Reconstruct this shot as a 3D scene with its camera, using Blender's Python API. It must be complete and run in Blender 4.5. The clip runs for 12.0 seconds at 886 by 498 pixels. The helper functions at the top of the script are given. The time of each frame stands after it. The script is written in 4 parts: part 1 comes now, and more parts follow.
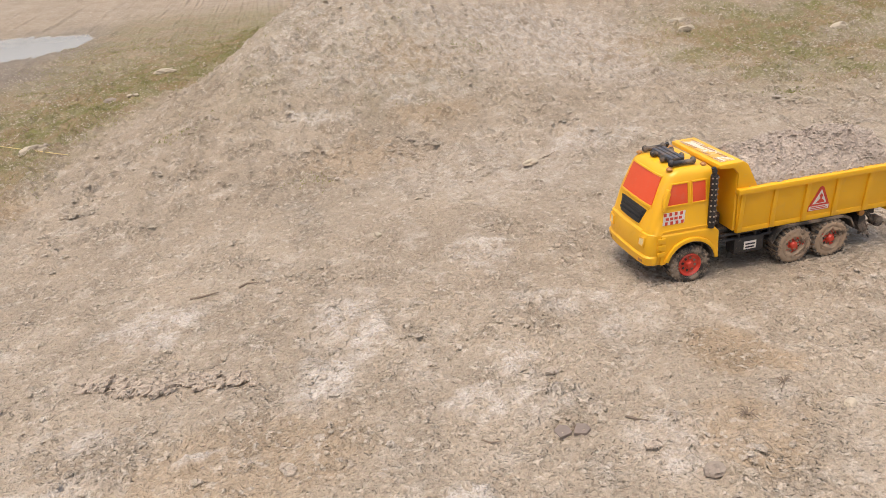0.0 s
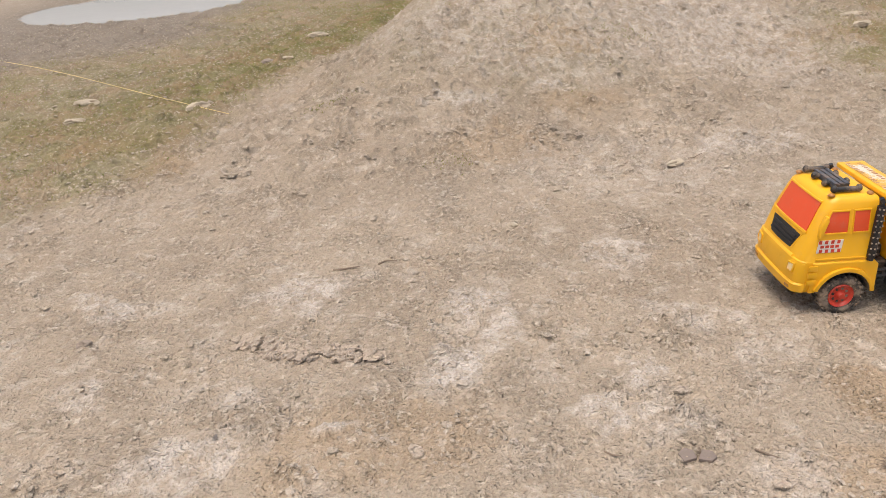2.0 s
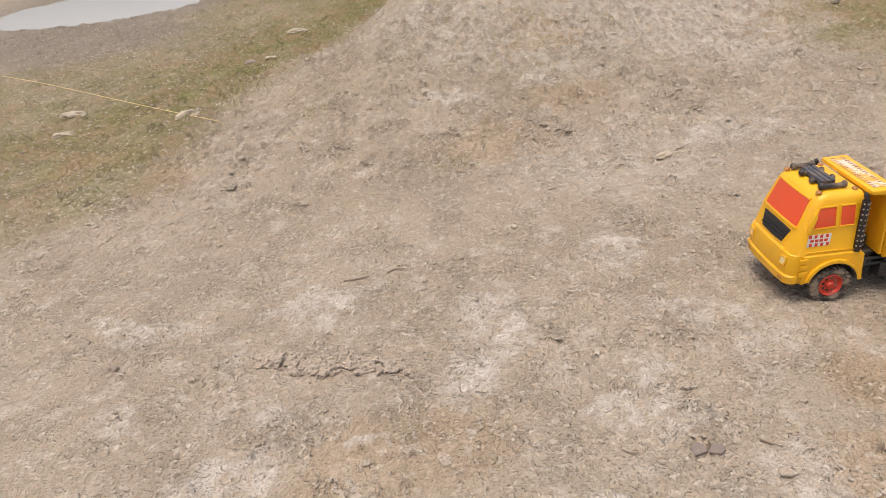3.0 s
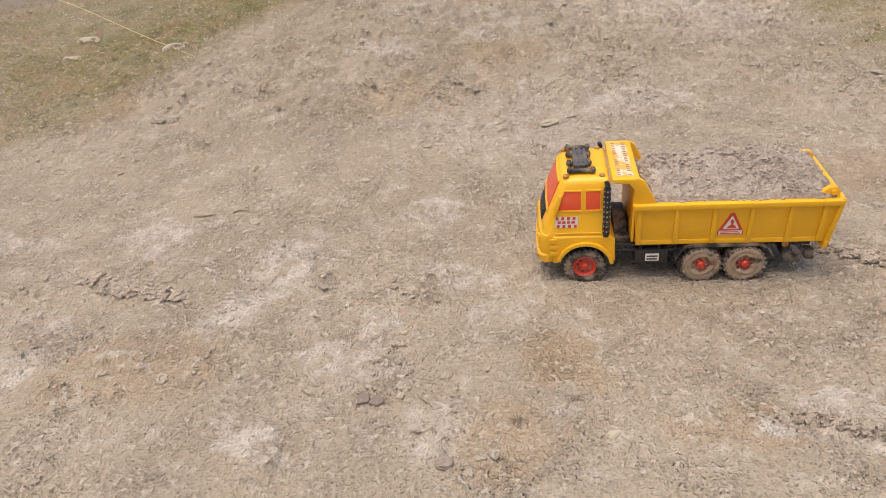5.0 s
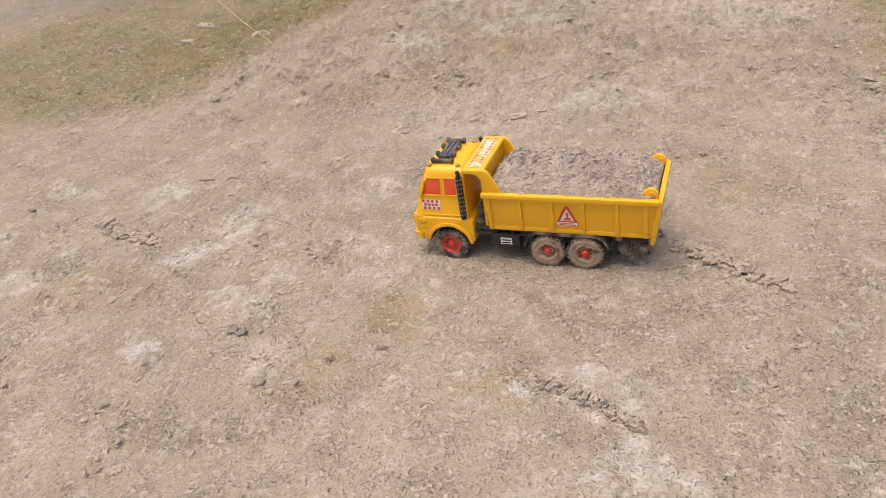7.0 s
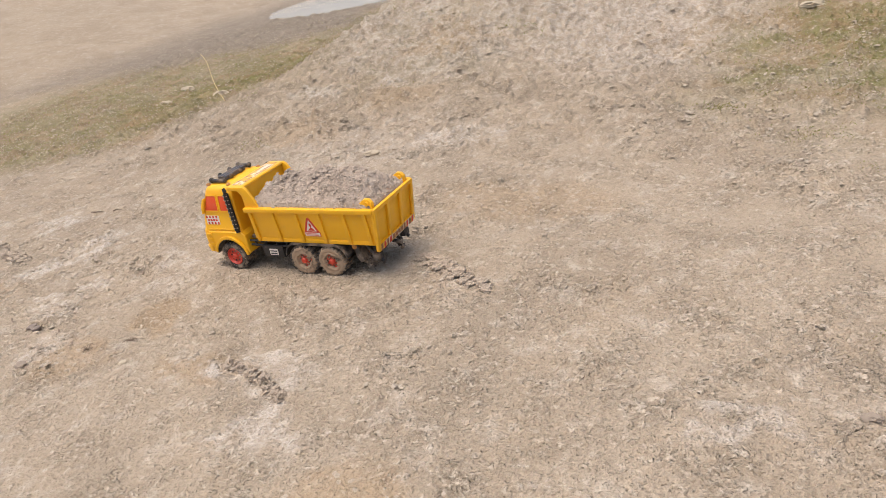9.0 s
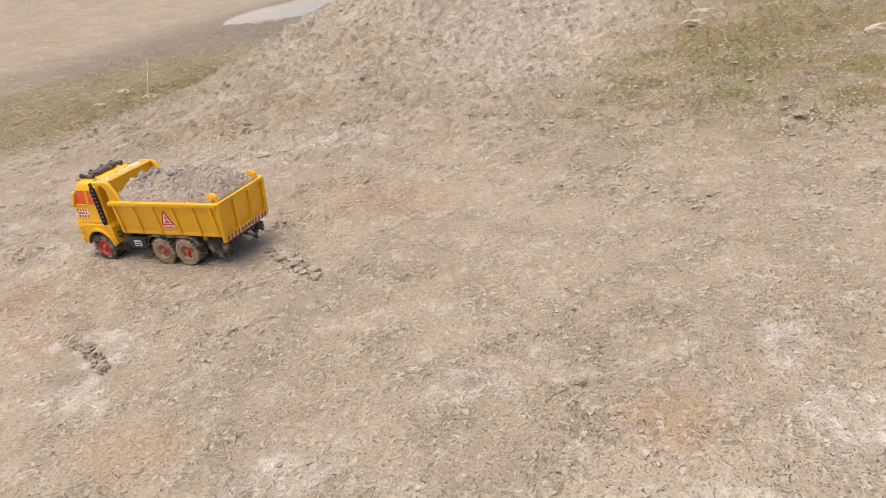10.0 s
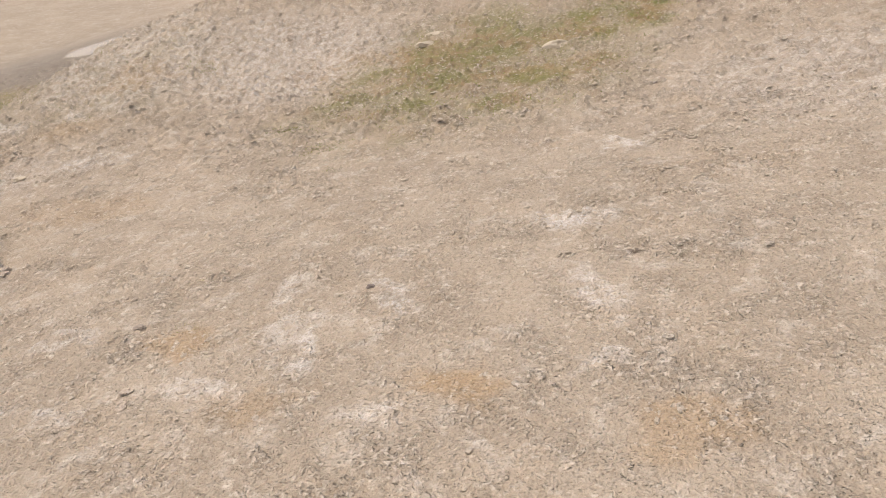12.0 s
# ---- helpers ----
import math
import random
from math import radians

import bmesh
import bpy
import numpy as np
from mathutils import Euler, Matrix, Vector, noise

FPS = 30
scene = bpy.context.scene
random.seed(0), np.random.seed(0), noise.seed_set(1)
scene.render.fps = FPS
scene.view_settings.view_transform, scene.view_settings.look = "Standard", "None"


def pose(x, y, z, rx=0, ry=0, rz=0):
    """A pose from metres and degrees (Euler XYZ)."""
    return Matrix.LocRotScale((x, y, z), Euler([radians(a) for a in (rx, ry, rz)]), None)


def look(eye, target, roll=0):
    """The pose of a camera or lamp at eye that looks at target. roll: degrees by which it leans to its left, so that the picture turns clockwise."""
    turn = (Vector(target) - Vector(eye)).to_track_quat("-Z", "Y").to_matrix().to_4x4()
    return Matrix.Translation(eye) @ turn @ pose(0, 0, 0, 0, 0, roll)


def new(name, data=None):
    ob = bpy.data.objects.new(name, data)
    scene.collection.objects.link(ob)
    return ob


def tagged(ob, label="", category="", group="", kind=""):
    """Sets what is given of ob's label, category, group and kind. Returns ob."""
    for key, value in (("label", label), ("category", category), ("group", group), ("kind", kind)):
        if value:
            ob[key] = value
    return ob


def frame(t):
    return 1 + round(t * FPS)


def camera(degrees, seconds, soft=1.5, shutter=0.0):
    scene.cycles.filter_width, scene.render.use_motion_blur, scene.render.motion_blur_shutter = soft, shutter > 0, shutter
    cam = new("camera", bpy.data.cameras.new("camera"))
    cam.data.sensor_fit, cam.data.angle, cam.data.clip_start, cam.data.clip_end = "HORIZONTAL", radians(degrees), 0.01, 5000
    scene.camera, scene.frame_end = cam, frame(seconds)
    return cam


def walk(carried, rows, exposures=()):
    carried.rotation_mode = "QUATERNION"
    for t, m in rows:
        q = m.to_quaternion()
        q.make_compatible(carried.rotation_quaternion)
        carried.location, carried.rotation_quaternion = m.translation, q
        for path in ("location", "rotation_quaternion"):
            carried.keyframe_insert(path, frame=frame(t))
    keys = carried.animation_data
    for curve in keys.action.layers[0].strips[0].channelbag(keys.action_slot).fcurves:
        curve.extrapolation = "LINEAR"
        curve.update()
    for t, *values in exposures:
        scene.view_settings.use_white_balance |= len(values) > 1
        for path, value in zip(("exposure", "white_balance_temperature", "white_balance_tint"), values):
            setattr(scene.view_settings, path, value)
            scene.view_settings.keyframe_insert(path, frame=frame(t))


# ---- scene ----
cam = camera(63.1, 12.0, soft=0.8)
walk(cam, [
    (0.0, pose(-0.7536, -1.0220, 0.5829, 65.07, 4.84, -12.95)),
    (0.5, pose(-0.7533, -0.9999, 0.5961, 64.09, 4.59, -9.49)),
    (1.0, pose(-0.7461, -0.9969, 0.6061, 63.89, 3.95, -6.97)),
    (1.5, pose(-0.7567, -1.0034, 0.6081, 63.31, 3.48, -3.57)),
    (2.0, pose(-0.7825, -1.0212, 0.6365, 63.29, 3.49, -1.90)),
    (2.5, pose(-0.8070, -1.0274, 0.6826, 61.97, 4.08, -2.22)),
    (3.0, pose(-0.8241, -1.0382, 0.7109, 61.39, 5.48, -4.59)),
    (3.2, pose(-0.8179, -1.0352, 0.7235, 61.60, 6.45, -6.01)),
    (4.8, pose(-0.2759, -1.0914, 0.7491, 57.00, 6.33, 3.71)),
    (5.0, pose(-0.2461, -1.1035, 0.7370, 57.38, 5.08, 5.75)),
    (5.5, pose(-0.1552, -1.1167, 0.7583, 57.86, 7.54, 7.50)),
    (6.0, pose(-0.0417, -1.1393, 0.7702, 57.99, 8.73, 8.76)),
    (6.5, pose(0.1401, -1.1786, 0.7803, 58.49, 7.71, 14.30)),
    (7.0, pose(0.3205, -1.1677, 0.7784, 57.48, 8.19, 19.86)),
    (7.5, pose(0.4780, -1.1552, 0.7784, 58.72, 9.98, 24.35)),
    (7.7, pose(0.5209, -1.1627, 0.7772, 59.35, 10.11, 24.09)),
    (9.3, pose(1.0309, -1.0876, 0.6271, 64.44, 10.88, 25.77)),
    (9.5, pose(1.0642, -1.1067, 0.6255, 64.27, 9.98, 24.53)),
    (10.0, pose(1.2861, -1.0906, 0.6222, 64.26, 9.60, 24.46)),
    (10.5, pose(1.4909, -1.1919, 0.5755, 65.61, 10.63, 21.53)),
    (11.0, pose(1.7093, -1.1731, 0.6057, 64.91, 9.97, 20.34)),
    (11.5, pose(1.9344, -1.2032, 0.6058, 64.17, 10.95, 18.57)),
    (12.0, pose(2.0100, -1.2100, 0.6040, 64.17, 10.60, 16.80)),
], exposures=[(0.0, 0.38, 6480, 9), (3.0, 0.29, 6480, 9), (5.7, 0.26, 6480, 9), (7.5, 0.36, 6480, 9), (12.0, 0.42, 6480, 9)])

# ---- daylight: a bright, thinly clouded sky ----
world = bpy.data.worlds.new("sky")
scene.world = world
world.use_nodes = True
wn = world.node_tree.nodes
sky = wn.new("ShaderNodeTexSky")
sky.sky_type, sky.sun_disc = "NISHITA", False
sky.sun_elevation, sky.sun_rotation = radians(80), radians(228)
sky.air_density, sky.dust_density, sky.ozone_density = 1.0, 6.5, 0.5
world.node_tree.links.new(sky.outputs[0], wn["Background"].inputs[0])
wn["Background"].inputs[1].default_value = 0.15
sun = new("sun", bpy.data.lights.new("sun", "SUN"))
sun.data.energy, sun.data.angle, sun.data.color = 1.1, radians(40), (1.0, 0.95, 0.88)
sun.matrix_world = look((-1.0, -0.9, 8.0), (0, 0, 0))
tagged(sun, kind="structure")


# ---- noise in numpy, for the lie of the land ----
def cell_random(ix, iy, seed):
    h = (ix.astype(np.int64) * 374761393 + iy.astype(np.int64) * 668265263 + seed * 982451653) & 0x7FFFFFFF
    h = ((h ^ (h >> 13)) * 1274126177) & 0x7FFFFFFF
    return ((h ^ (h >> 16)) & 0xFFFFFF) / float(0xFFFFFF)


def value_noise(x, y, size, seed=0):
    x, y = np.asarray(x, float) / size + 1000.37, np.asarray(y, float) / size + 1000.71
    ix, iy = np.floor(x), np.floor(y)
    u, v = x - ix, y - iy
    u, v = u * u * (3 - 2 * u), v * v * (3 - 2 * v)
    a, b = cell_random(ix, iy, seed), cell_random(ix + 1, iy, seed)
    c, d = cell_random(ix, iy + 1, seed), cell_random(ix + 1, iy + 1, seed)
    return (a * (1 - u) + b * u) * (1 - v) + (c * (1 - u) + d * u) * v


def fbm(x, y, size, octaves=4, seed=0, gain=0.5):
    total, weight, amount = 0.0, 0.0, 1.0
    for k in range(octaves):
        # turn each octave so that no lattice shows
        c, s = math.cos(0.6 * k + 0.3), math.sin(0.6 * k + 0.3)
        total = total + amount * value_noise(c * x - s * y, s * x + c * y, size / 2.03**k, seed + 7 * k)
        weight, amount = weight + amount, amount * gain
    return total / weight


def smooth(a, b, v):
    q = np.clip((v - a) / (b - a), 0, 1)
    return q * q * (3 - 2 * q)


# pale salty crusts: x, y, half-length, half-width, strength
PALE = [
    (-1.03, 0.11, 0.10, 0.07, 0.8), (-0.72, 0.0, 0.06, 0.12, 0.8), (-0.79, -0.15, 0.07, 0.08, 0.9),
    (-1.36, 0.09, 0.09, 0.05, 0.7), (-1.12, -0.3, 0.08, 0.05, 0.7), (-1.32, -0.16, 0.06, 0.05, 0.6),
    (-0.45, 0.18, 0.08, 0.06, 0.7), (-0.69, 1.04, 0.10, 0.08, 0.6), (-0.49, -0.3, 0.05, 0.04, 0.7),
    (-0.42, 1.13, 0.09, 0.05, 0.8), (-1.07, -0.17, 0.05, 0.03, 0.6), (-0.33, -0.15, 0.06, 0.05, 0.6),
    (0.1, -0.38, 0.06, 0.035, 1.0), (0.18, -0.4, 0.09, 0.05, 0.6), (-0.51, -0.2, 0.03, 0.06, 0.9),
    (-0.58, -0.26, 0.06, 0.02, 0.8), (-0.4, -0.04, 0.08, 0.04, 0.6), (-0.64, -0.46, 0.07, 0.035, 0.9),
    (-0.39, -0.42, 0.06, 0.04, 0.6), (0.24, -0.5, 0.07, 0.05, 0.7), (-0.96, -0.25, 0.03, 0.02, 0.8),
    (1.48, -0.21, 0.06, 0.04, 1.0), (1.4, -0.38, 0.035, 0.06, 1.0), (1.36, -0.32, 0.05, 0.06, 0.6),
    (1.77, 0.09, 0.10, 0.05, 1.0), (1.07, -0.57, 0.05, 0.03, 0.8), (0.68, -0.58, 0.09, 0.06, 0.7),
    (1.28, -0.5, 0.05, 0.03, 0.7), (1.84, -0.19, 0.06, 0.05, 0.9), (1.58, -0.54, 0.06, 0.04, 0.7),
    (0.03, 0.72, 0.14, 0.1, 0.7), (1.29, -0.17, 0.04, 0.05, 0.7), (1.82, 0.49, 0.05, 0.04, 0.9),
    (1.85, -0.36, 0.04, 0.03, 0.8), (0.89, -0.37, 0.05, 0.025, 0.6), (-0.45, 1.6, 0.5, 0.5, 0.55),
    (0.35, 1.7, 0.6, 0.5, 0.6), (2.4, 1.0, 0.5, 0.5, 0.4), (-0.3, 0.6, 0.3, 0.2, 0.35),
]
# rusty brown stains, likewise
RUST = [
    (1.15, -0.38, 0.10, 0.07, 0.8), (1.7, -0.45, 0.09, 0.06, 0.9), (1.38, -0.53, 0.08, 0.05, 0.5),
    (-0.2, -0.28, 0.06, 0.05, 0.6), (0.02, -0.42, 0.10, 0.05, 0.5), (1.48, 1.3, 0.16, 0.12, 1.0),
    (-0.37, 1.03, 0.15, 0.1, 0.4), (-0.36, 1.45, 0.16, 0.16, 0.6), (-1.75, 1.15, 0.22, 0.18, 0.8),
    (-0.62, 0.75, 0.2, 0.12, 0.4), (0.45, -0.6, 0.1, 0.08, 0.5), (2.0, -0.5, 0.1, 0.06, 0.6),
    (-0.3, -0.42, 0.12, 0.06, 0.5), (-2.0, 1.45, 0.3, 0.2, 0.5), (-1.55, 0.85, 0.12, 0.1, 0.5),
    (0.35, 0.3, 0.25, 0.12, 0.35), (-0.9, -0.3, 0.2, 0.08, 0.4), (0.75, 1.6, 0.4, 0.3, 0.4),
]


def blots(x, y, spots, seed):
    wx = x + 0.15 * (fbm(x, y, 0.10, 4, seed) - 0.5)
    wy = y + 0.15 * (fbm(x, y, 0.10, 4, seed + 50) - 0.5)
    out = np.zeros_like(x)
    for sx, sy, a, b, k in spots:
        r = np.hypot((wx - sx) / a, (wy - sy) / b)
        out = np.maximum(out, k * (1 - smooth(0.55, 1.2, r)))
    return out


def bank_edge(y):
    """The x at which bare ground gives way to the grassy hollow ahead of the truck."""
    return np.interp(y, [-0.4, 0.53, 0.7, 1.15, 1.6, 2.04, 2.6, 3.6, 6.0, 12.0],
                     [-3.2, -1.72, -1.5, -1.43, -1.35, -1.22, -1.02, -0.66, 0.5, 4.0])


def grass_mask(x, y):
    wob = 0.22 * (fbm(x, y, 0.35, 4, 11) - 0.5)
    hollow = smooth(-0.10, 0.16, bank_edge(y) - x + wob)
    wet = smooth(0.0, 0.8, y - 2.6 - 0.5 * (x + 2.2) + 2 * wob) * smooth(0.1, 0.6, -1.75 - x + wob)
    hollow = hollow * (1 - 0.8 * wet) * smooth(-0.25, 0.4, y - 0.42 + wob)
    # a thin growth beyond the truck and behind it
    r1 = np.hypot((x + 0.55 + wob) / 0.75, (y - 1.5 + wob) / 0.65)
    r2 = np.hypot((x - 1.22 + wob) / 0.68, (y - 1.45 + wob) / 0.85)
    r3 = np.hypot((x - 1.75 + wob) / 0.3, (y - 2.0 + wob) / 0.5)
    thin = np.maximum(0.18 * (1 - smooth(0.5, 1.1, r1)), 0.85 * (1 - smooth(0.5, 1.15, r2)))
    thin = np.maximum(thin, 1.0 * (1 - smooth(0.5, 1.1, r3)))
    green = 0.62 + 0.38 * smooth(0.9, 2.0, y) * (1 - smooth(0.3, 1.1, bank_edge(y) - x))
    hollow = hollow * green * (1 - smooth(3.0, 4.2, -x)) * (1 - smooth(5.0, 7.0, y))
    hollow = hollow * (0.82 + 0.18 * smooth(0.35, 0.6, fbm(x, y, 0.16, 4, 17)))
    thin = thin * (0.45 + 0.55 * smooth(0.35, 0.6, fbm(x, y, 0.16, 4, 19)))
    return np.clip(np.maximum(hollow, thin), 0, 1)


def wet_mask(x, y):
    wob = 0.5 * (fbm(x, y, 0.5, 3, 23) - 0.5)
    return smooth(-0.1, 0.7, y - 2.7 - 0.55 * (x + 2.2) + wob) * smooth(0.0, 0.5, -1.8 - x + wob) * (1 - smooth(3.6, 4.8, -x)) * (1 - smooth(5.2, 6.5, y))


POND = (-3.0, 4.95, 0.85, 0.80)


def steps(v, n, hard):
    """Turn a smooth field into low terraces with steep, ragged edges."""
    q = v * n
    f = q - np.floor(q)
    return (np.floor(q) + smooth(0.5 - hard, 0.5 + hard, f)) / n


def land(x, y):
    """The height of the ground."""
    far = np.hypot(x, y)
    edge = x - bank_edge(y)
    bare = 1 - 0.35 * grass_mask(x, y)
    z = 0.030 * (fbm(x, y, 1.6, 3, 3) - 0.5) * smooth(0.35, 1.0, np.hypot(x / 1.5, y))
    z += -0.05 * smooth(0.0, 0.9, -edge)
    # a bank runs along the hollow's edge, and the land climbs beyond it
    z += 0.27 * smooth(0.35, 2.1, y) * smooth(0.0, 0.60, edge) * (1 - smooth(0.60, 2.0, edge))
    z += smooth(0.1, 1.2, edge) * 0.17 * np.clip(y - 1.5, 0, 9) ** 1.15
    wx, wy = x + 0.05 * (fbm(x, y, 0.12, 2, 131) - 0.5), y + 0.05 * (fbm(x, y, 0.12, 2, 137) - 0.5)
    rough = smooth(0.44, 0.60, fbm(wx, wy, 0.26, 4, 31))
    away = smooth(0.25, 0.9, y)
    rough = np.maximum(rough, 0.55 * away)
    z += (0.003 + 0.002 * rough) * (fbm(x, y, 0.06, 3, 41) - 0.5) * bare
    # broken crust: thin plates with ragged edges
    crust = fbm(wx, wy, 0.075, 4, 57, 0.55)
    z += (0.003 + 0.006 * rough + 0.005 * away) * (steps(crust, 9, 0.25) - 0.5) * bare
    # crumbs gathered in clusters
    clump = smooth(0.50, 0.64, fbm(wx, wy, 0.085, 3, 61)) * (0.3 + 0.7 * rough)
    knob = np.maximum(fbm(x, y, 0.019, 2, 71) - 0.46, 0)
    z += (0.006 + 0.014 * clump) * knob
    z += (0.007 + 0.012 * clump) * np.maximum(fbm(x, y, 0.010, 2, 73) - 0.45, 0)
    # farther off the ground is broken into coarser clods
    z += away * 0.046 * np.maximum(fbm(wx, wy, 0.055, 3, 87, 0.6) - 0.50, 0)
    z += away * 0.044 * np.maximum(fbm(x, y, 0.026, 2, 89) - 0.50, 0)
    # crumbly crust rises a little
    z += 0.007 * blots(x, y, PALE, 5) * smooth(0.4, 0.7, fbm(x, y, 0.03, 2, 91))
    # the truck's wheels have pressed the ground flat
    under = 1 - smooth(0.7, 1.5, np.hypot(x / 0.27, y / 0.10))
    z = z * (1 - 0.75 * under)
    pond = 1 - smooth(0.75, 1.15, np.hypot((x - POND[0]) / POND[2], (y - POND[1]) / POND[3]) + 0.3 * (fbm(x, y, 0.6, 3, 13) - 0.5))
    z -= 0.06 * pond
    # beyond, the land climbs slowly to a low bank
    z += 0.05 * np.clip(far - 7.0, 0, 60) + 0.08 * np.clip(-x - 3.9 - 0.1 * y, 0, 30)
    return z


# ---- materials ----
def material(name, rough=0.5, metal=0.0):
    m = bpy.data.materials.new(name)
    m.use_nodes = True
    b = m.node_tree.nodes["Principled BSDF"]
    b.inputs["Roughness"].default_value, b.inputs["Metallic"].default_value = rough, metal
    return m, m.node_tree.nodes, m.node_tree.links, b


def node_noise(nodes, links, scale, detail=4.0, rough=0.6, vector=None):
    n = nodes.new("ShaderNodeTexNoise")
    n.inputs["Scale"].default_value, n.inputs["Detail"].default_value, n.inputs["Roughness"].default_value = scale, detail, rough
    if vector is not None:
        links.new(vector, n.inputs["Vector"])
    return n.outputs["Fac"]


def node_ramp(nodes, links, fac, lo, hi, invert=False):
    n = nodes.new("ShaderNodeMapRange")
    n.interpolation_type = "SMOOTHSTEP"
    links.new(fac, n.inputs["Value"])
    n.inputs["From Min"].default_value, n.inputs["From Max"].default_value = lo, hi
    if invert:
        n.inputs["To Min"].default_value, n.inputs["To Max"].default_value = 1.0, 0.0
    return n.outputs["Result"]


def node_math(nodes, links, op, a, b):
    n = nodes.new("ShaderNodeMath")
    n.operation = op
    for k, v in enumerate((a, b)):
        if isinstance(v, (int, float)):
            n.inputs[k].default_value = v
        else:
            links.new(v, n.inputs[k])
    return n.outputs[0]


def node_mix(nodes, links, fac, a, b):
    n = nodes.new("ShaderNodeMix")
    n.data_type = "RGBA"
    if isinstance(fac, (int, float)):
        n.inputs[0].default_value = fac
    else:
        links.new(fac, n.inputs[0])
    for k, v in ((6, a), (7, b)):
        if isinstance(v, tuple):
            n.inputs[k].default_value = (*v, 1)
        else:
            links.new(v, n.inputs[k])
    return n.outputs[2]


def node_bump(nodes, links, height, strength, distance, normal=None):
    n = nodes.new("ShaderNodeBump")
    n.inputs["Strength"].default_value, n.inputs["Distance"].default_value = strength, distance
    links.new(height, n.inputs["Height"])
    if normal is not None:
        links.new(normal, n.inputs["Normal"])
    return n.outputs["Normal"]


def node_position(nodes, kind="Object"):
    return nodes.new("ShaderNodeTexCoord").outputs[kind]


def node_attribute(nodes, name):
    n = nodes.new("ShaderNodeAttribute")
    n.attribute_name = name
    return n.outputs["Fac"]


def node_cells(nodes, links, scale, vector, rand=1.0):
    n = nodes.new("ShaderNodeTexVoronoi")
    n.inputs["Scale"].default_value, n.inputs["Randomness"].default_value = scale, rand
    links.new(vector, n.inputs["Vector"])
    return n.outputs["Distance"], n.outputs["Color"]


def earth_material(name, dry, dark, pale, zones=True, crisp=1.0):
    m, n, l, b = material(name, 0.95)
    b.inputs["Specular IOR Level"].default_value = 0.15
    p = node_position(n)
    broad = node_noise(n, l, 2.7, 6, 0.6, p)
    mid = node_noise(n, l, 15, 6, 0.7, p)
    grain = node_noise(n, l, 270, 1, 0.5, p)
    fine = node_noise(n, l, 330, 0, 0.5, p)
    # a warped point, so that crumbs are not all of one size
    warp = n.new("ShaderNodeVectorMath")
    warp.operation = "MULTIPLY_ADD"
    wn_ = n.new("ShaderNodeTexNoise")
    wn_.inputs["Scale"].default_value = 35
    l.new(p, wn_.inputs["Vector"])
    l.new(wn_.outputs["Color"], warp.inputs[0])
    warp.inputs[1].default_value = (0.0022, 0.0022, 0.0022)
    l.new(p, warp.inputs[2])
    crumb, tint = node_cells(n, l, 215, warp.outputs[0])
    clod, _ = node_cells(n, l, 46, warp.outputs[0])
    loose = node_ramp(n, l, node_noise(n, l, 5.5, 5, 0.65, p), 0.46, 0.62)
    c = node_mix(n, l, node_ramp(n, l, broad, 0.38, 0.62), dry, tuple(0.76 * a + 0.24 * q for a, q in zip(dry, dark)))
    c = node_mix(n, l, node_math(n, l, "MULTIPLY", node_ramp(n, l, mid, 0.50, 0.66), 0.75), c, pale)
    if zones:
        c = node_mix(n, l, node_math(n, l, "MULTIPLY", node_ramp(n, l, node_noise(n, l, 4.3, 4, 0.6, p), 0.52, 0.68), 0.22), c, (0.383, 0.290, 0.198))
        c = node_mix(n, l, node_math(n, l, "MULTIPLY", node_attribute(n, "rust"), 0.65), c, (0.37, 0.24, 0.12))
        crust = node_math(n, l, "MULTIPLY", node_attribute(n, "pale"), node_ramp(n, l, node_noise(n, l, 30, 5, 0.75, p), 0.34, 0.62))
        c = node_mix(n, l, node_math(n, l, "MULTIPLY", crust, 0.85), c, (0.61, 0.555, 0.495))
        turf = node_mix(n, l, node_ramp(n, l, node_noise(n, l, 5, 6, 0.75, p), 0.42, 0.56), (0.262, 0.180, 0.085), (0.168, 0.165, 0.048))
        turf = node_mix(n, l, node_ramp(n, l, node_noise(n, l, 60, 5, 0.75, p), 0.5, 0.6), turf, (0.277, 0.221, 0.132))
        c = node_mix(n, l, node_math(n, l, "MULTIPLY", node_attribute(n, "grass"), 1.0), c, turf)
        c = node_mix(n, l, node_math(n, l, "MULTIPLY", node_attribute(n, "wet"), 0.7), c, (0.198, 0.172, 0.145))
    # grain and pale flecks, plus shade of cavities between crumbs painted into the colour
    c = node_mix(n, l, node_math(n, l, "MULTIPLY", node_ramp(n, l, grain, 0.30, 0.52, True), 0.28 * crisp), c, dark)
    gap_shade = node_math(n, l, "MULTIPLY", node_ramp(n, l, crumb, 0.40, 0.75), node_math(n, l, "ADD", 0.10 * crisp, node_math(n, l, "MULTIPLY", loose, 0.16 * crisp)))
    c = node_mix(n, l, node_math(n, l, "MULTIPLY", gap_shade, 0.7), c, dark)
    pit_shade = node_ramp(n, l, node_noise(n, l, 48, 3, 0.7, p), 0.33, 0.40, True)
    c = node_mix(n, l, node_math(n, l, "MULTIPLY", pit_shade, 0.16), c, dark)
    c = node_mix(n, l, node_math(n, l, "MULTIPLY", node_ramp(n, l, fine, 0.52, 0.70), 0.16), c, pale)
    cluster = node_ramp(n, l, node_noise(n, l, 11, 5, 0.7, p), 0.48, 0.62)
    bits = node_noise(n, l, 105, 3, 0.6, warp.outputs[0])
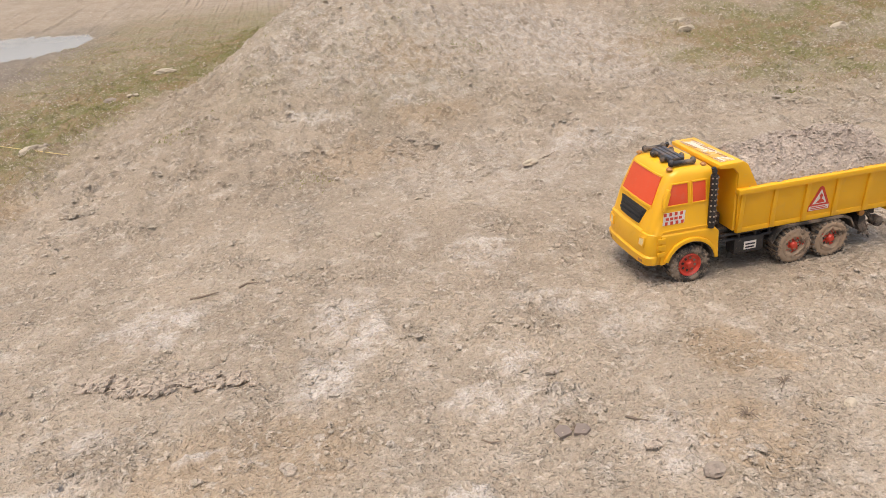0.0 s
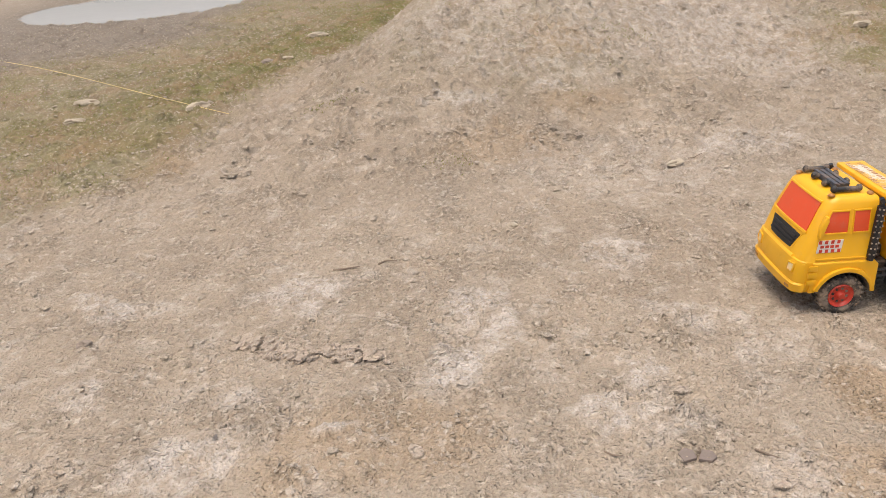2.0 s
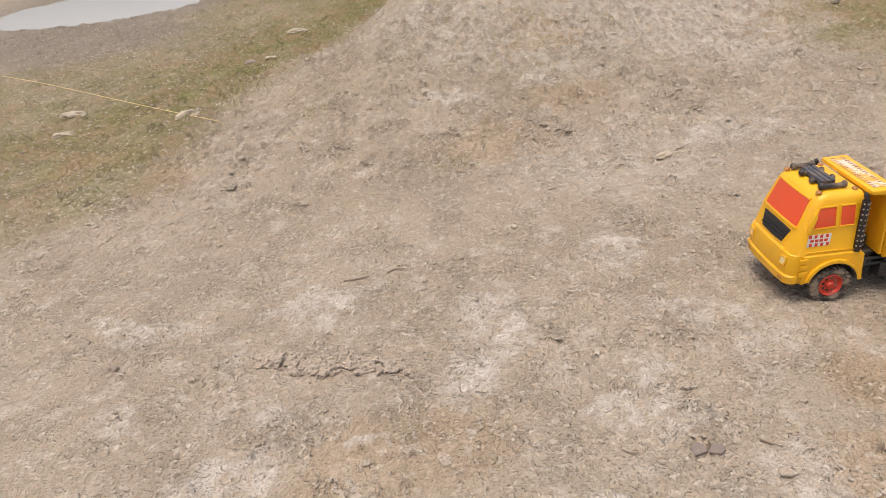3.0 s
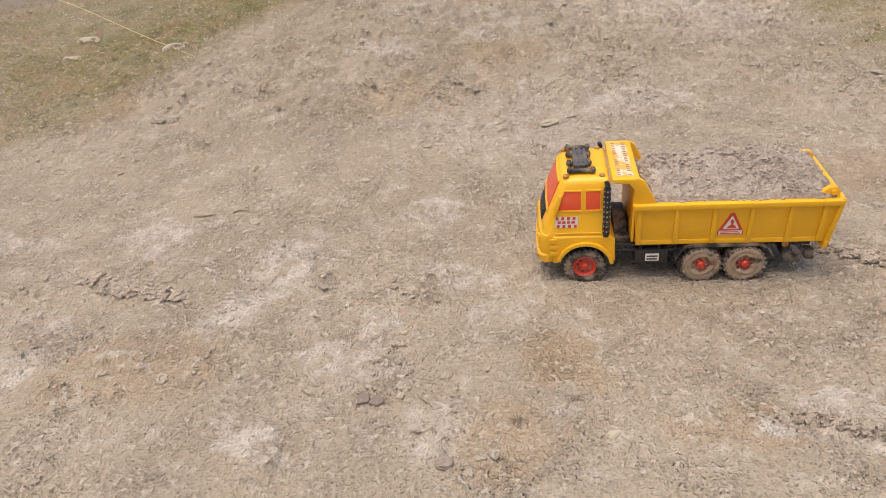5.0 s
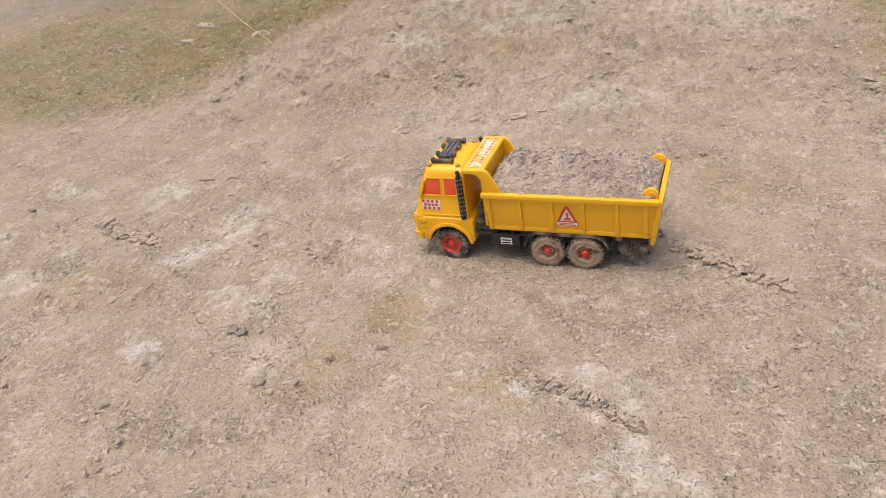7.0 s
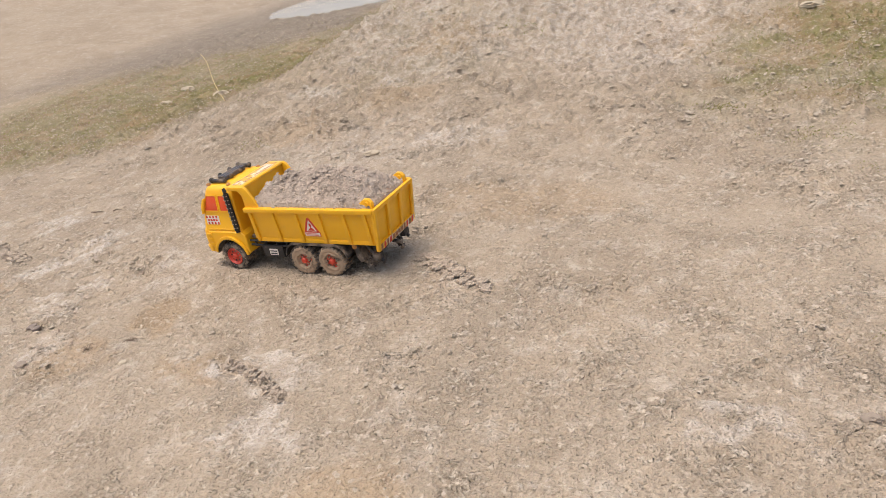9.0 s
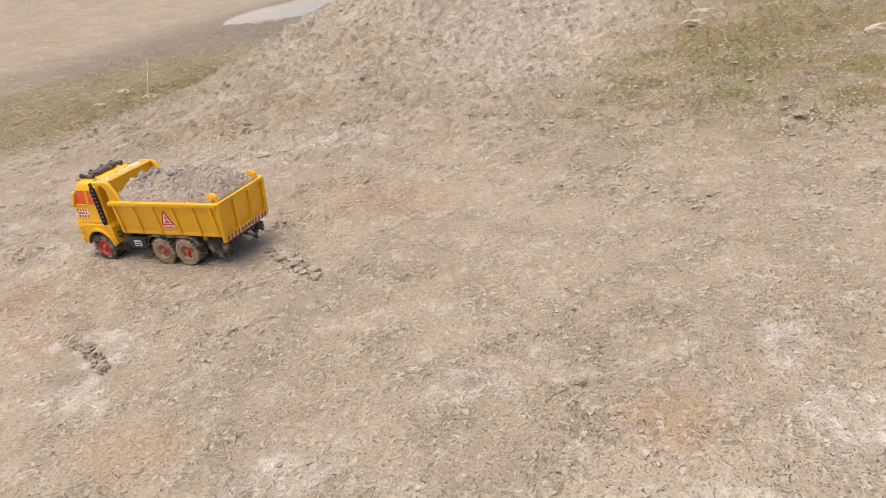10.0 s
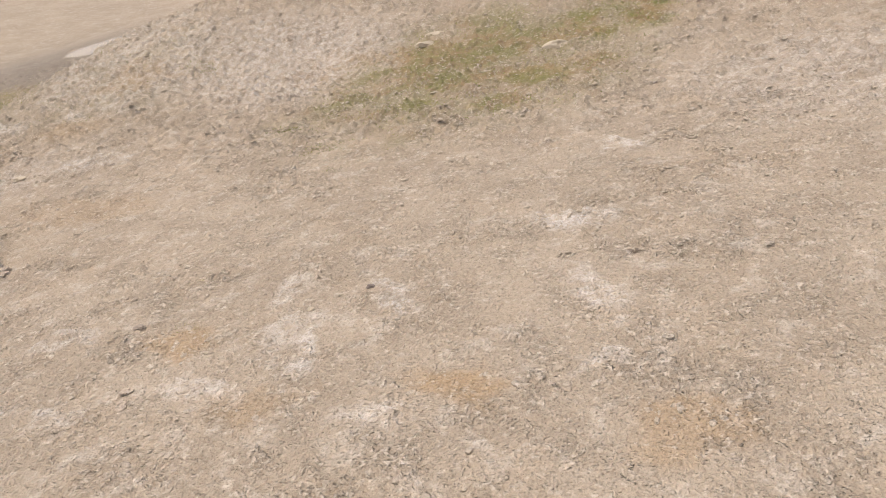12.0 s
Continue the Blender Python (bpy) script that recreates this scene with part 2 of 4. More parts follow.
    # shade painted into the low spots of the bits bump, light onto the high
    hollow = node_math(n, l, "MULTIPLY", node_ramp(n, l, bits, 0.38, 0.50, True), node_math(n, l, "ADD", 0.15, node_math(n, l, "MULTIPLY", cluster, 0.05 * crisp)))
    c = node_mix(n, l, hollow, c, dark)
    lit_tops = node_math(n, l, "MULTIPLY", node_ramp(n, l, bits, 0.53, 0.66), node_math(n, l, "ADD", 0.08, node_math(n, l, "MULTIPLY", cluster, 0.60 * crisp)))
    c = node_mix(n, l, lit_tops, c, tuple(min(1.0, 1.12 * v) for v in pale))
    flecks = node_ramp(n, l, node_noise(n, l, 60, 3, 0.65, p), 0.60, 0.68)
    c = node_mix(n, l, node_math(n, l, "MULTIPLY", flecks, 0.40 * crisp), c, tuple(min(1.0, 1.22 * v) for v in pale))
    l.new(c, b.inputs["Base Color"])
    rise = node_math(n, l, "MULTIPLY", node_math(n, l, "SUBTRACT", 1.0, clod), loose)
    nb = node_bump(n, l, rise, 0.25, 0.008)
    nb = node_bump(n, l, node_noise(n, l, 60, 3, 0.65, p), 0.4, 0.005, nb)
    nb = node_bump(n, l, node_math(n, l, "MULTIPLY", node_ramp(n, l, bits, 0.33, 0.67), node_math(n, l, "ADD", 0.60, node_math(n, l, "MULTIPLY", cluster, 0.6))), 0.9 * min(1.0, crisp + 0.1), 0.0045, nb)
    nb = node_bump(n, l, node_math(n, l, "SUBTRACT", 1.0, crumb), 0.35 * crisp, 0.004, nb)
    nb = node_bump(n, l, grain, 0.7, 0.0042, nb)
    l.new(nb, b.inputs["Normal"])
    return m


def plastic_material(name, colour, rough=0.38, dust=0.25, dust_colour=(0.42, 0.32, 0.22), lo=0.52, hi=0.75):
    m, n, l, b = material(name, rough)
    p = node_position(n)
    grime = node_ramp(n, l, node_noise(n, l, 38, 6, 0.7, p), lo, hi)
    dots = node_ramp(n, l, node_noise(n, l, 240, 3, 0.6, p), 0.6, 0.72)
    tone = node_mix(n, l, node_noise(n, l, 14, 3, 0.5, p), tuple(v * 0.93 for v in colour), tuple(min(1.0, v * 1.06) for v in colour))
    c = node_mix(n, l, node_math(n, l, "MULTIPLY", grime, dust), tone, dust_colour)
    c = node_mix(n, l, node_math(n, l, "MULTIPLY", dots, dust * 0.8), c, dust_colour)
    l.new(c, b.inputs["Base Color"])
    r = node_math(n, l, "ADD", rough, node_math(n, l, "MULTIPLY", grime, 0.35))
    l.new(r, b.inputs["Roughness"])
    l.new(node_bump(n, l, node_noise(n, l, 90, 4, 0.6, p), 0.12, 0.001), b.inputs["Normal"])
    return m


def plain_material(name, colour, rough=0.6):
    m, n, l, b = material(name, rough)
    p = node_position(n)
    c = node_mix(n, l, node_noise(n, l, 60, 5, 0.7, p), tuple(v * 0.75 for v in colour), tuple(min(1, v * 1.2) for v in colour))
    l.new(c, b.inputs["Base Color"])
    l.new(node_bump(n, l, node_noise(n, l, 130, 4, 0.7, p), 0.4, 0.003), b.inputs["Normal"])
    return m


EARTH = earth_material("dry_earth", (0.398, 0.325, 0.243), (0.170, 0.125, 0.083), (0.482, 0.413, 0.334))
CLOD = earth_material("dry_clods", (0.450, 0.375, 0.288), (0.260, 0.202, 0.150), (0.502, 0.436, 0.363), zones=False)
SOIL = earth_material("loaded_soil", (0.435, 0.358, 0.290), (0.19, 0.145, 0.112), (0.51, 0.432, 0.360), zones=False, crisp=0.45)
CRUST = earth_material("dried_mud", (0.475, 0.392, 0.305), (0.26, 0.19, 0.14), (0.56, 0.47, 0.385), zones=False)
YELLOW = plastic_material("yellow_plastic", (0.83, 0.425, 0.012), 0.36, 0.14)
RED = plastic_material("red_window", (0.74, 0.085, 0.025), 0.32, 0.16)
RIM = plastic_material("red_rim", (0.56, 0.05, 0.025), 0.4, 0.3)
BLACK = plastic_material("black_plastic", (0.018, 0.017, 0.018), 0.45, 0.45, (0.26, 0.19, 0.14), 0.55, 0.8)
MUDDY = plastic_material("muddy_chassis", (0.022, 0.02, 0.019), 0.55, 0.85, (0.25, 0.19, 0.14), 0.42, 0.62)
RACK = plastic_material("slate_plastic", (0.062, 0.066, 0.078), 0.5, 0.8, (0.24, 0.17, 0.12), 0.47, 0.7)
TYRE = plastic_material("muddy_tyre", (0.03, 0.026, 0.022), 0.8, 0.85, (0.30, 0.23, 0.165), 0.42, 0.60)
CAKED = plastic_material("caked_mud", (0.06, 0.045, 0.035), 0.9, 1.0, (0.345, 0.245, 0.16), 0.30, 0.50)
WORN = plastic_material("worn_sticker", (0.66, 0.57, 0.46), 0.6, 1.0, (0.62, 0.36, 0.08), 0.42, 0.54)
AMBER = plastic_material("amber_lamp", (0.40, 0.17, 0.035), 0.3, 0.2)
PALE_LAMP = plastic_material("headlamp", (0.85, 0.66, 0.33), 0.25, 0.15)
WHITE = plain_material("white_sticker", (0.78, 0.72, 0.64), 0.5)
STICKER_RED = plain_material("red_print", (0.62, 0.06, 0.03), 0.5)
STICKER_BROWN = plain_material("brown_print", (0.30, 0.12, 0.05), 0.5)
STONE = plain_material("pale_stone", (0.46, 0.385, 0.285), 0.9)
GREY_STONE = plain_material("grey_stone", (0.29, 0.235, 0.185), 0.9)
SHARD = plain_material("grey_shard", (0.21, 0.165, 0.135), 0.8)
TWIG = plain_material("dry_twig", (0.22, 0.165, 0.12), 0.9)
LINE = plain_material("yellow_line", (0.66, 0.5, 0.2), 0.6)


# ---- mesh helpers ----
def part(name, bm, mat, parent=None, label="", smooth_angle=40):
    me = bpy.data.meshes.new(name)
    bm.normal_update()
    for f in bm.faces:
        f.smooth = True
    for e in bm.edges:
        if len(e.link_faces) == 2 and e.calc_face_angle(0) > radians(smooth_angle):
            e.smooth = False
    bm.to_mesh(me)
    bm.free()
    me.materials.append(mat)
    ob = new(name, me)
    ob.parent = parent
    if label:
        tagged(ob, label=label)
    return ob


def bevelled(bm, width, segments=2, angle=25):
    if width > 0:
        bm.normal_update()
        edges = [e for e in bm.edges if len(e.link_faces) == 2 and e.calc_face_angle(0) > radians(angle)]
        bmesh.ops.bevel(bm, geom=edges, offset=width, segments=segments, affect="EDGES", profile=0.6, clamp_overlap=True)
    return bm


def box(x0, x1, y0, y1, z0, z1, bevel=0.0015, m=None):
    bm = bmesh.new()
    bmesh.ops.create_cube(bm, size=1, matrix=Matrix.Translation(((x0 + x1) / 2, (y0 + y1) / 2, (z0 + z1) / 2)) @ Matrix.Diagonal((x1 - x0, y1 - y0, z1 - z0, 1)))
    bevelled(bm, bevel)
    if m is not None:
        bmesh.ops.transform(bm, matrix=m, verts=bm.verts)
    return bm


def prism(outline, place, a, b, bevel=0.001):
    """A flat outline pushed out from depth a to depth b; place(u, v, depth) gives the point."""
    bm = bmesh.new()
    lo = [bm.verts.new(place(u, v, a)) for u, v in outline]
    hi = [bm.verts.new(place(u, v, b)) for u, v in outline]
    n = len(outline)
    bm.faces.new(lo[::-1])
    bm.faces.new(hi)
    for k in range(n):
        bm.faces.new((lo[k], lo[(k + 1) % n], hi[(k + 1) % n], hi[k]))
    bmesh.ops.recalc_face_normals(bm, faces=bm.faces)
    bevelled(bm, bevel)
    return bm


def frame_ring(outer, inner, place, a, b):
    bm = bmesh.new()
    n = len(outer)
    v = [[bm.verts.new(place(u, w, d)) for u, w in line] for d in (a, b) for line in (outer, inner)]
    for k in range(n):
        j = (k + 1) % n
        for q, r in ((0, 1), (1, 3), (3, 2), (2, 0)):
            bm.faces.new((v[q][k], v[q][j], v[r][j], v[r][k]))
    bmesh.ops.recalc_face_normals(bm, faces=bm.faces)
    return bm


def tube(points, radius, sides=8):
    bm = bmesh.new()
    points = [Vector(p) for p in points]
    rings = []
    for k, p in enumerate(points):
        way = (points[min(k + 1, len(points) - 1)] - points[max(k - 1, 0)]).normalized()
        q = way.to_track_quat("Z", "Y")
        r = radius[k] if isinstance(radius, (list, tuple)) else radius
        rings.append([bm.verts.new(p + q @ Vector((r * math.cos(a), r * math.sin(a), 0))) for a in np.arange(sides) * 2 * math.pi / sides])
    for r0, r1 in zip(rings, rings[1:]):
        for k in range(sides):
            bm.faces.new((r0[k], r0[(k + 1) % sides], r1[(k + 1) % sides], r1[k]))
    bm.faces.new(rings[0][::-1])
    bm.faces.new(rings[-1])
    return bm


def turned(profile, centre, sides=32):
    """A body turned about the y axis: rows of (radius, y)."""
    bm = bmesh.new()
    rings = [[bm.verts.new((centre[0] + r * math.cos(a), centre[1] + y, centre[2] + r * math.sin(a))) for a in np.arange(sides) * 2 * math.pi / sides] for r, y in profile]
    for r0, r1 in zip(rings, rings[1:]):
        for k in range(sides):
            bm.faces.new((r0[k], r0[(k + 1) % sides], r1[(k + 1) % sides], r1[k]))
    bm.faces.new(rings[0])
    bm.faces.new(rings[-1][::-1])
    bmesh.ops.recalc_face_normals(bm, faces=bm.faces)
    return bm


def merged(*bms):
    out = bmesh.new()
    for b in bms:
        me = bpy.data.meshes.new("join")
        b.to_mesh(me)
        b.free()
        out.from_mesh(me)
        bpy.data.meshes.remove(me)
    return out


def joined_mesh(name, verts, faces, mat):
    me = bpy.data.meshes.new(name)
    me.from_pydata(np.asarray(verts).tolist(), [], np.asarray(faces).tolist())
    me.materials.append(mat)
    return new(name, me)


def lump(size, seed, flat=0.6, rough=0.35, detail=2):
    """A broken, uneven lump, its base a little below z = 0."""
    bm = bmesh.new()
    bmesh.ops.create_icosphere(bm, subdivisions=detail, radius=1.0)
    off = Vector((seed * 3.7, seed * 1.9, seed * 0.7))
    for v in bm.verts:
        d = v.co.normalized()
        k = 1 + rough * noise.fractal(d * 1.3 + off, 1.0, 2.0, 3) + 0.25 * rough * noise.noise(d * 5 + off)
        # chipped faces
        k = min(k, 1.0 + 0.2 * noise.noise(off) + 0.25 * abs(noise.noise(d * 0.9 - off)))
        v.co = Vector((d.x * size[0], d.y * size[1], d.z * size[2])) * k
        v.co.z = v.co.z * (1.0 if v.co.z > 0 else flat) + size[2] * 0.35
    return bm


# ---- the ground: one sheet to the horizon ----
def axis_steps(zones, reach):
    """Steps along one axis: rows of (from, to, step), then ever longer steps out to the horizon."""
    inner = np.concatenate([np.arange(lo, hi - 1e-6, step) for lo, hi, step in zones])
    grow = [0.02]
    while sum(grow) < reach:
        grow.append(grow[-1] * 1.13)
    outer = np.cumsum(grow)
    return np.concatenate([inner[0] - outer[::-1], inner, inner[-1] + outer])


def make_ground():
    xs = axis_steps([(-3.3, -1.9, 0.011), (-1.9, 2.6, 0.005), (2.6, 3.2, 0.012)], 700)
    ys = axis_steps([(-0.8, 0.55, 0.0048), (0.55, 1.6, 0.0065), (1.6, 2.6, 0.010), (2.6, 3.8, 0.016)], 700)
    gx, gy = np.meshgrid(xs, ys)
    gx, gy = gx.ravel(), gy.ravel()
    gz = land(gx, gy)
    nx, ny = len(xs), len(ys)
    me = bpy.data.meshes.new("ground")
    quads = (np.arange(ny - 1)[:, None] * nx + np.arange(nx - 1)[None, :]).ravel()
    quads = np.stack([quads, quads + 1, quads + nx + 1, quads + nx], 1)
    me.vertices.add(nx * ny)
    me.vertices.foreach_set("co", np.stack([gx, gy, gz], 1).astype(np.float32).ravel())
    me.loops.add(quads.size)
    me.loops.foreach_set("vertex_index", quads.astype(np.int32).ravel())
    me.polygons.add(len(quads))
    me.polygons.foreach_set("loop_start", np.arange(0, quads.size, 4, dtype=np.int32))
    me.polygons.foreach_set("use_smooth", np.ones(len(quads), bool))
    me.update()
    for name, values in (("grass", grass_mask(gx, gy)), ("pale", blots(gx, gy, PALE, 5)), ("rust", blots(gx, gy, RUST, 105)), ("wet", wet_mask(gx, gy))):
        layer = me.attributes.new(name, "FLOAT", "POINT")
        layer.data.foreach_set("value", values.astype(np.float32))
    me.materials.append(EARTH)
    return tagged(new("ground", me), "dry sandy earth, crusted, stained and crumbly", "ground", kind="structure")


ground = make_ground()


def ground_z(x, y):
    return float(land(np.array([x]), np.array([y]))[0])


# still water in the hollow
def make_pond():
    m, n, l, b = material("muddy_water", 0.06)
    b.inputs["Base Color"].default_value = (0.46, 0.42, 0.38, 1)
    b.inputs["IOR"].default_value = 1.33
    l.new(node_bump(n, l, node_noise(n, l, 9, 3, 0.5, node_position(n)), 0.05, 0.01), b.inputs["Normal"])
    bm = bmesh.new()
    level = ground_z(*POND[:2]) + 0.036
    ring = [bm.verts.new((POND[0] + 1.3 * POND[2] * math.cos(a), POND[1] + 1.3 * POND[3] * math.sin(a), level)) for a in np.linspace(0, 2 * math.pi, 48, endpoint=False)]
    bm.faces.new(ring)
    return tagged(part("water", bm, m), "shallow pale puddle of muddy water", "water", kind="structure")


make_pond()


# ---- the toy tipper truck: front towards -x, on the ground at z = 0 ----
truck = tagged(new("toy_dump_truck"), "yellow plastic toy tipper truck, muddy wheels, loaded with soil", "toy truck")

# cab: heights, front, rear, half-width
CAB = [
    (0.088, -0.2440, -0.1290, 0.0725), (0.0935, -0.2425, -0.1290, 0.0720), (0.0945, -0.2400, -0.1290, 0.0715), (0.135, -0.2285, -0.1295, 0.0700),
    (0.170, -0.2150, -0.1300, 0.0650), (0.183, -0.2095, -0.1305, 0.0625), (0.189, -0.2050, -0.1325, 0.0590), (0.193, -0.1960, -0.1385, 0.0510),
]


def cab_at(z):
    hs = [r[0] for r in CAB]
    return [float(np.interp(z, hs, [r[k] for r in CAB])) for k in (1, 2, 3)]


def near_side(x, z, out):
    return (x, -(cab_at(z)[2] + out), z)


def far_side(x, z, out):
    return (x, cab_at(z)[2] + out, z)


LOWER = [(0.0400, -0.2400, -0.2125, 0.0690), (0.0440, -0.2435, -0.2125, 0.0715), (0.0620, -0.2450, -0.2125, 0.0730), (0.0800, -0.2450, -0.2125, 0.0730), (0.0930, -0.2425, -0.2125, 0.0722)]
BUMPER = [(0.0395, -0.2420, -0.2250, 0.0690), (0.0420, -0.2465, -0.2250, 0.0725), (0.0555, -0.2480, -0.2250, 0.0742), (0.0580, -0.2455, -0.2250, 0.0730)]


def plan_x(rows, y, z, r=0.014):
    """The x of a rounded front at y and height z."""
    hs = [row[0] for row in rows]
    xf, hw = (float(np.interp(z, hs, [row[k] for row in rows])) for k in (1, 3))
    if abs(y) <= hw - r:
        return xf - 0.0030 * (1 - (y / hw) ** 2)
    return xf + r - math.sqrt(max(0.0, r * r - (abs(y) - hw + r) ** 2))


def cab_front(y, z, out):
    return (plan_x(CAB, y, z) - out, y, z)


def low_front(y, z, out):
    return (plan_x(LOWER, y, z) - out, y, z)


def bumper_front(y, z, out):
    return (plan_x(BUMPER, y, z) - out, y, z)


def front_panel(zb, zt, hb, ht, place, depth, nu=16, nv=6, bow=0.0):
    """A panel that follows a bowed front: bottom and top height, bottom and top half-width."""
    bm = bmesh.new()
    grids = []
    for d in (depth, -0.004):
        grids.append([[bm.verts.new(place((hb + (ht - hb) * j / nv) * (2 * k / nu - 1), zb + (zt - zb) * j / nv - bow * (1 - (2 * k / nu - 1) ** 2) * (1 - 2 * j / nv), d)) for k in range(nu + 1)] for j in range(nv + 1)])
    g, h = grids
    for j in range(nv):
        for k in range(nu):
            bm.faces.new((g[j][k], g[j][k + 1], g[j + 1][k + 1], g[j + 1][k]))
    rim = [(0, k) for k in range(nu)] + [(j, nu) for j in range(nv)] + [(nv, k) for k in range(nu, 0, -1)] + [(j, 0) for j in range(nv, 0, -1)]
    for (j0, k0), (j1, k1) in zip(rim, rim[1:] + rim[:1]):
        bm.faces.new((g[j0][k0], h[j0][k0], h[j1][k1], g[j1][k1]))
    bmesh.ops.recalc_face_normals(bm, faces=bm.faces)
    return bm


def plan_loft(rows, r=0.014):
    bm = bmesh.new()
    rings = []
    for z, xf, xr, hw in rows:
        line = []
        # front slightly bowed, corners rounded
        for cx, cy, a0, rr in ((xf + r, -hw + r, 180, r), (xr - 0.006, -hw + 0.006, 270, 0.006), (xr - 0.006, hw - 0.006, 0, 0.006), (xf + r, hw - r, 90, r)):
            line += [(cx + rr * math.cos(radians(a0 + 18 * k)), cy + rr * math.sin(radians(a0 + 18 * k)), z) for k in range(6)]
        for k in range(1, 8):
            y = (hw - r) * (1 - k / 4)
            line.append((xf - 0.0030 * (1 - (y / hw) ** 2), y, z))
        rings.append([bm.verts.new(p) for p in line])
    n = len(rings[0])
    for r0, r1 in zip(rings, rings[1:]):
        for k in range(n):
            bm.faces.new((r0[k], r0[(k + 1) % n], r1[(k + 1) % n], r1[k]))
    bm.faces.new(rings[0][::-1])
    bm.faces.new(rings[-1])
    bmesh.ops.recalc_face_normals(bm, faces=bm.faces)
    return bm


def make_cab():
    bm = plan_loft(CAB)
    cab = part("cab", bm, YELLOW, truck, "bright yellow moulded cab")
    # lower cab with the wheel arch cut out of its side
    arch = [(-0.170 + 0.0425 * math.cos(a), 0.034 + 0.0425 * math.sin(a)) for a in np.linspace(radians(12), radians(168), 15)]
    outline = [(-0.2225, 0.040), (-0.2225, 0.0925), (-0.1290, 0.0925), (-0.1215, 0.085), (-0.1195, 0.043)] + arch + [(-0.2125, 0.040)]
    bm = prism(outline, lambda u, v, d: (u, d, v), -0.0750, 0.0750, 0.0)
    bevelled(bm, 0.003, 3, 50)
    part("lower_cab", bm, YELLOW, truck)
    part("front_apron", plan_loft(LOWER), YELLOW, truck)
    part("bumper", plan_loft(BUMPER), YELLOW, truck)
    for place in (near_side, far_side):
        s = -1 if place is near_side else 1
        # flared mudguard lip over the front wheel
        ring_o = [(-0.170 + 0.0485 * math.cos(a), 0.034 + 0.0485 * math.sin(a)) for a in np.linspace(radians(8), radians(165), 17)]
        ring_i = [(-0.170 + 0.0420 * math.cos(a), 0.034 + 0.0420 * math.sin(a)) for a in np.linspace(radians(8), radians(165), 17)]
        part("mudguard", prism(ring_o + ring_i[::-1], lambda u, v, d: (u, s * d, v), 0.0735, 0.0795, 0.0012), YELLOW, truck)
        part("mudguard_lining", prism([(-0.170 + 0.0425 * math.cos(a), 0.034 + 0.0425 * math.sin(a)) for a in np.linspace(radians(10), radians(170), 15)]
             + [(-0.170 + 0.0405 * math.cos(a), 0.034 + 0.0405 * math.sin(a)) for a in np.linspace(radians(170), radians(10), 15)],
             lambda u, v, d: (u, s * d, v), 0.045, 0.0775, 0.0), MUDDY, truck, "black lining caked with mud")
        # entry steps
        for z in (0.056, 0.068, 0.080):
            part("entry_step", box(-0.2290, -0.2150, *sorted((s * 0.0740, s * 0.0766)), z, z + 0.0085, 0.0012), YELLOW, truck)
        # windows in raised frames
        for quad in ([(-0.2150, 0.1405), (-0.1775, 0.1405), (-0.1775, 0.1725), (-0.2035, 0.1725)], [(-0.1695, 0.1405), (-0.1465, 0.1405), (-0.1465, 0.1725), (-0.1695, 0.1725)]):
            part("side_window", prism(quad, place, -0.003, 0.0006, 0.0004), RED, truck, "opaque orange-red window")
            cx, cz = np.mean([q[0] for q in quad]), np.mean([q[1] for q in quad])
            outer = [(cx + (u - cx) * 1.09, cz + (v - cz) * 1.13) for u, v in quad]
            part("window_frame", frame_ring(outer, quad, place, -0.002, 0.0016), YELLOW, truck)
        # mirror blade before the front window, on the one side that has it
        if s < 0:
            part("mirror", prism([(-0.2215, 0.134), (-0.2175, 0.134), (-0.2085, 0.160), (-0.2095, 0.167), (-0.2125, 0.167), (-0.2205, 0.150)], place, -0.002, 0.006, 0.0018), YELLOW, truck)
        # door seam and door handle ribs
        part("door_seam", prism([(-0.1725, 0.094), (-0.1717, 0.094), (-0.1717, 0.176), (-0.1725, 0.176)], place, -0.003, 0.0004, 0.0), YELLOW, truck)
        part("belt_rib", prism([(-0.2190, 0.0955), (-0.130, 0.0955), (-0.130, 0.0985), (-0.2190, 0.0985)], place, -0.003, 0.0014, 0.0006), YELLOW, truck)
        # checked sticker with a line of small print
        st = part("cab_sticker", prism([(-0.2200, 0.1085), (-0.1830, 0.1085), (-0.1810, 0.1290), (-0.2180, 0.1290)], place, -0.002, 0.0005, 0.0), WHITE, truck, "white and red checked sticker, worn")
        for k in range(4):
            for z0, z1, o in ((0.1232, 0.1288, 0), (0.1087, 0.1142, 0.5)):
                u = -0.2182 + 0.0092 * (k + o * 0.4)
                part("check", prism([(u, z0), (u + 0.0046, z0), (u + 0.0049, z1), (u + 0.0003, z1)], place, 0.0004, 0.0009, 0.0), STICKER_RED, st)
        for k in range(4):
            u = -0.2150 + 0.0075 * k
            part("print_bar", prism([(u, 0.1165), (u + 0.0055, 0.1165), (u + 0.0055, 0.1208), (u, 0.1208)], place, 0.0004, 0.0009, 0.0), STICKER_RED, st)
    # front: windscreen, grille, lamps
    part("windscreen", front_panel(0.1375, 0.1805, 0.0500, 0.0460, cab_front, 0.0007, bow=0.0012), RED, truck, "opaque orange-red windscreen")
    for zb, zt, hb, ht in ((0.1335, 0.1370, 0.0525, 0.0520), (0.1812, 0.1835, 0.0480, 0.0470)):
        part("windscreen_ledge", front_panel(zb, zt, hb, ht, cab_front, 0.0018, nv=2), YELLOW, truck)
    grille = part("grille", front_panel(0.1030, 0.1275, 0.0330, 0.0430, cab_front, 0.0012, bow=0.001), BLACK, truck, "dusty black grille")
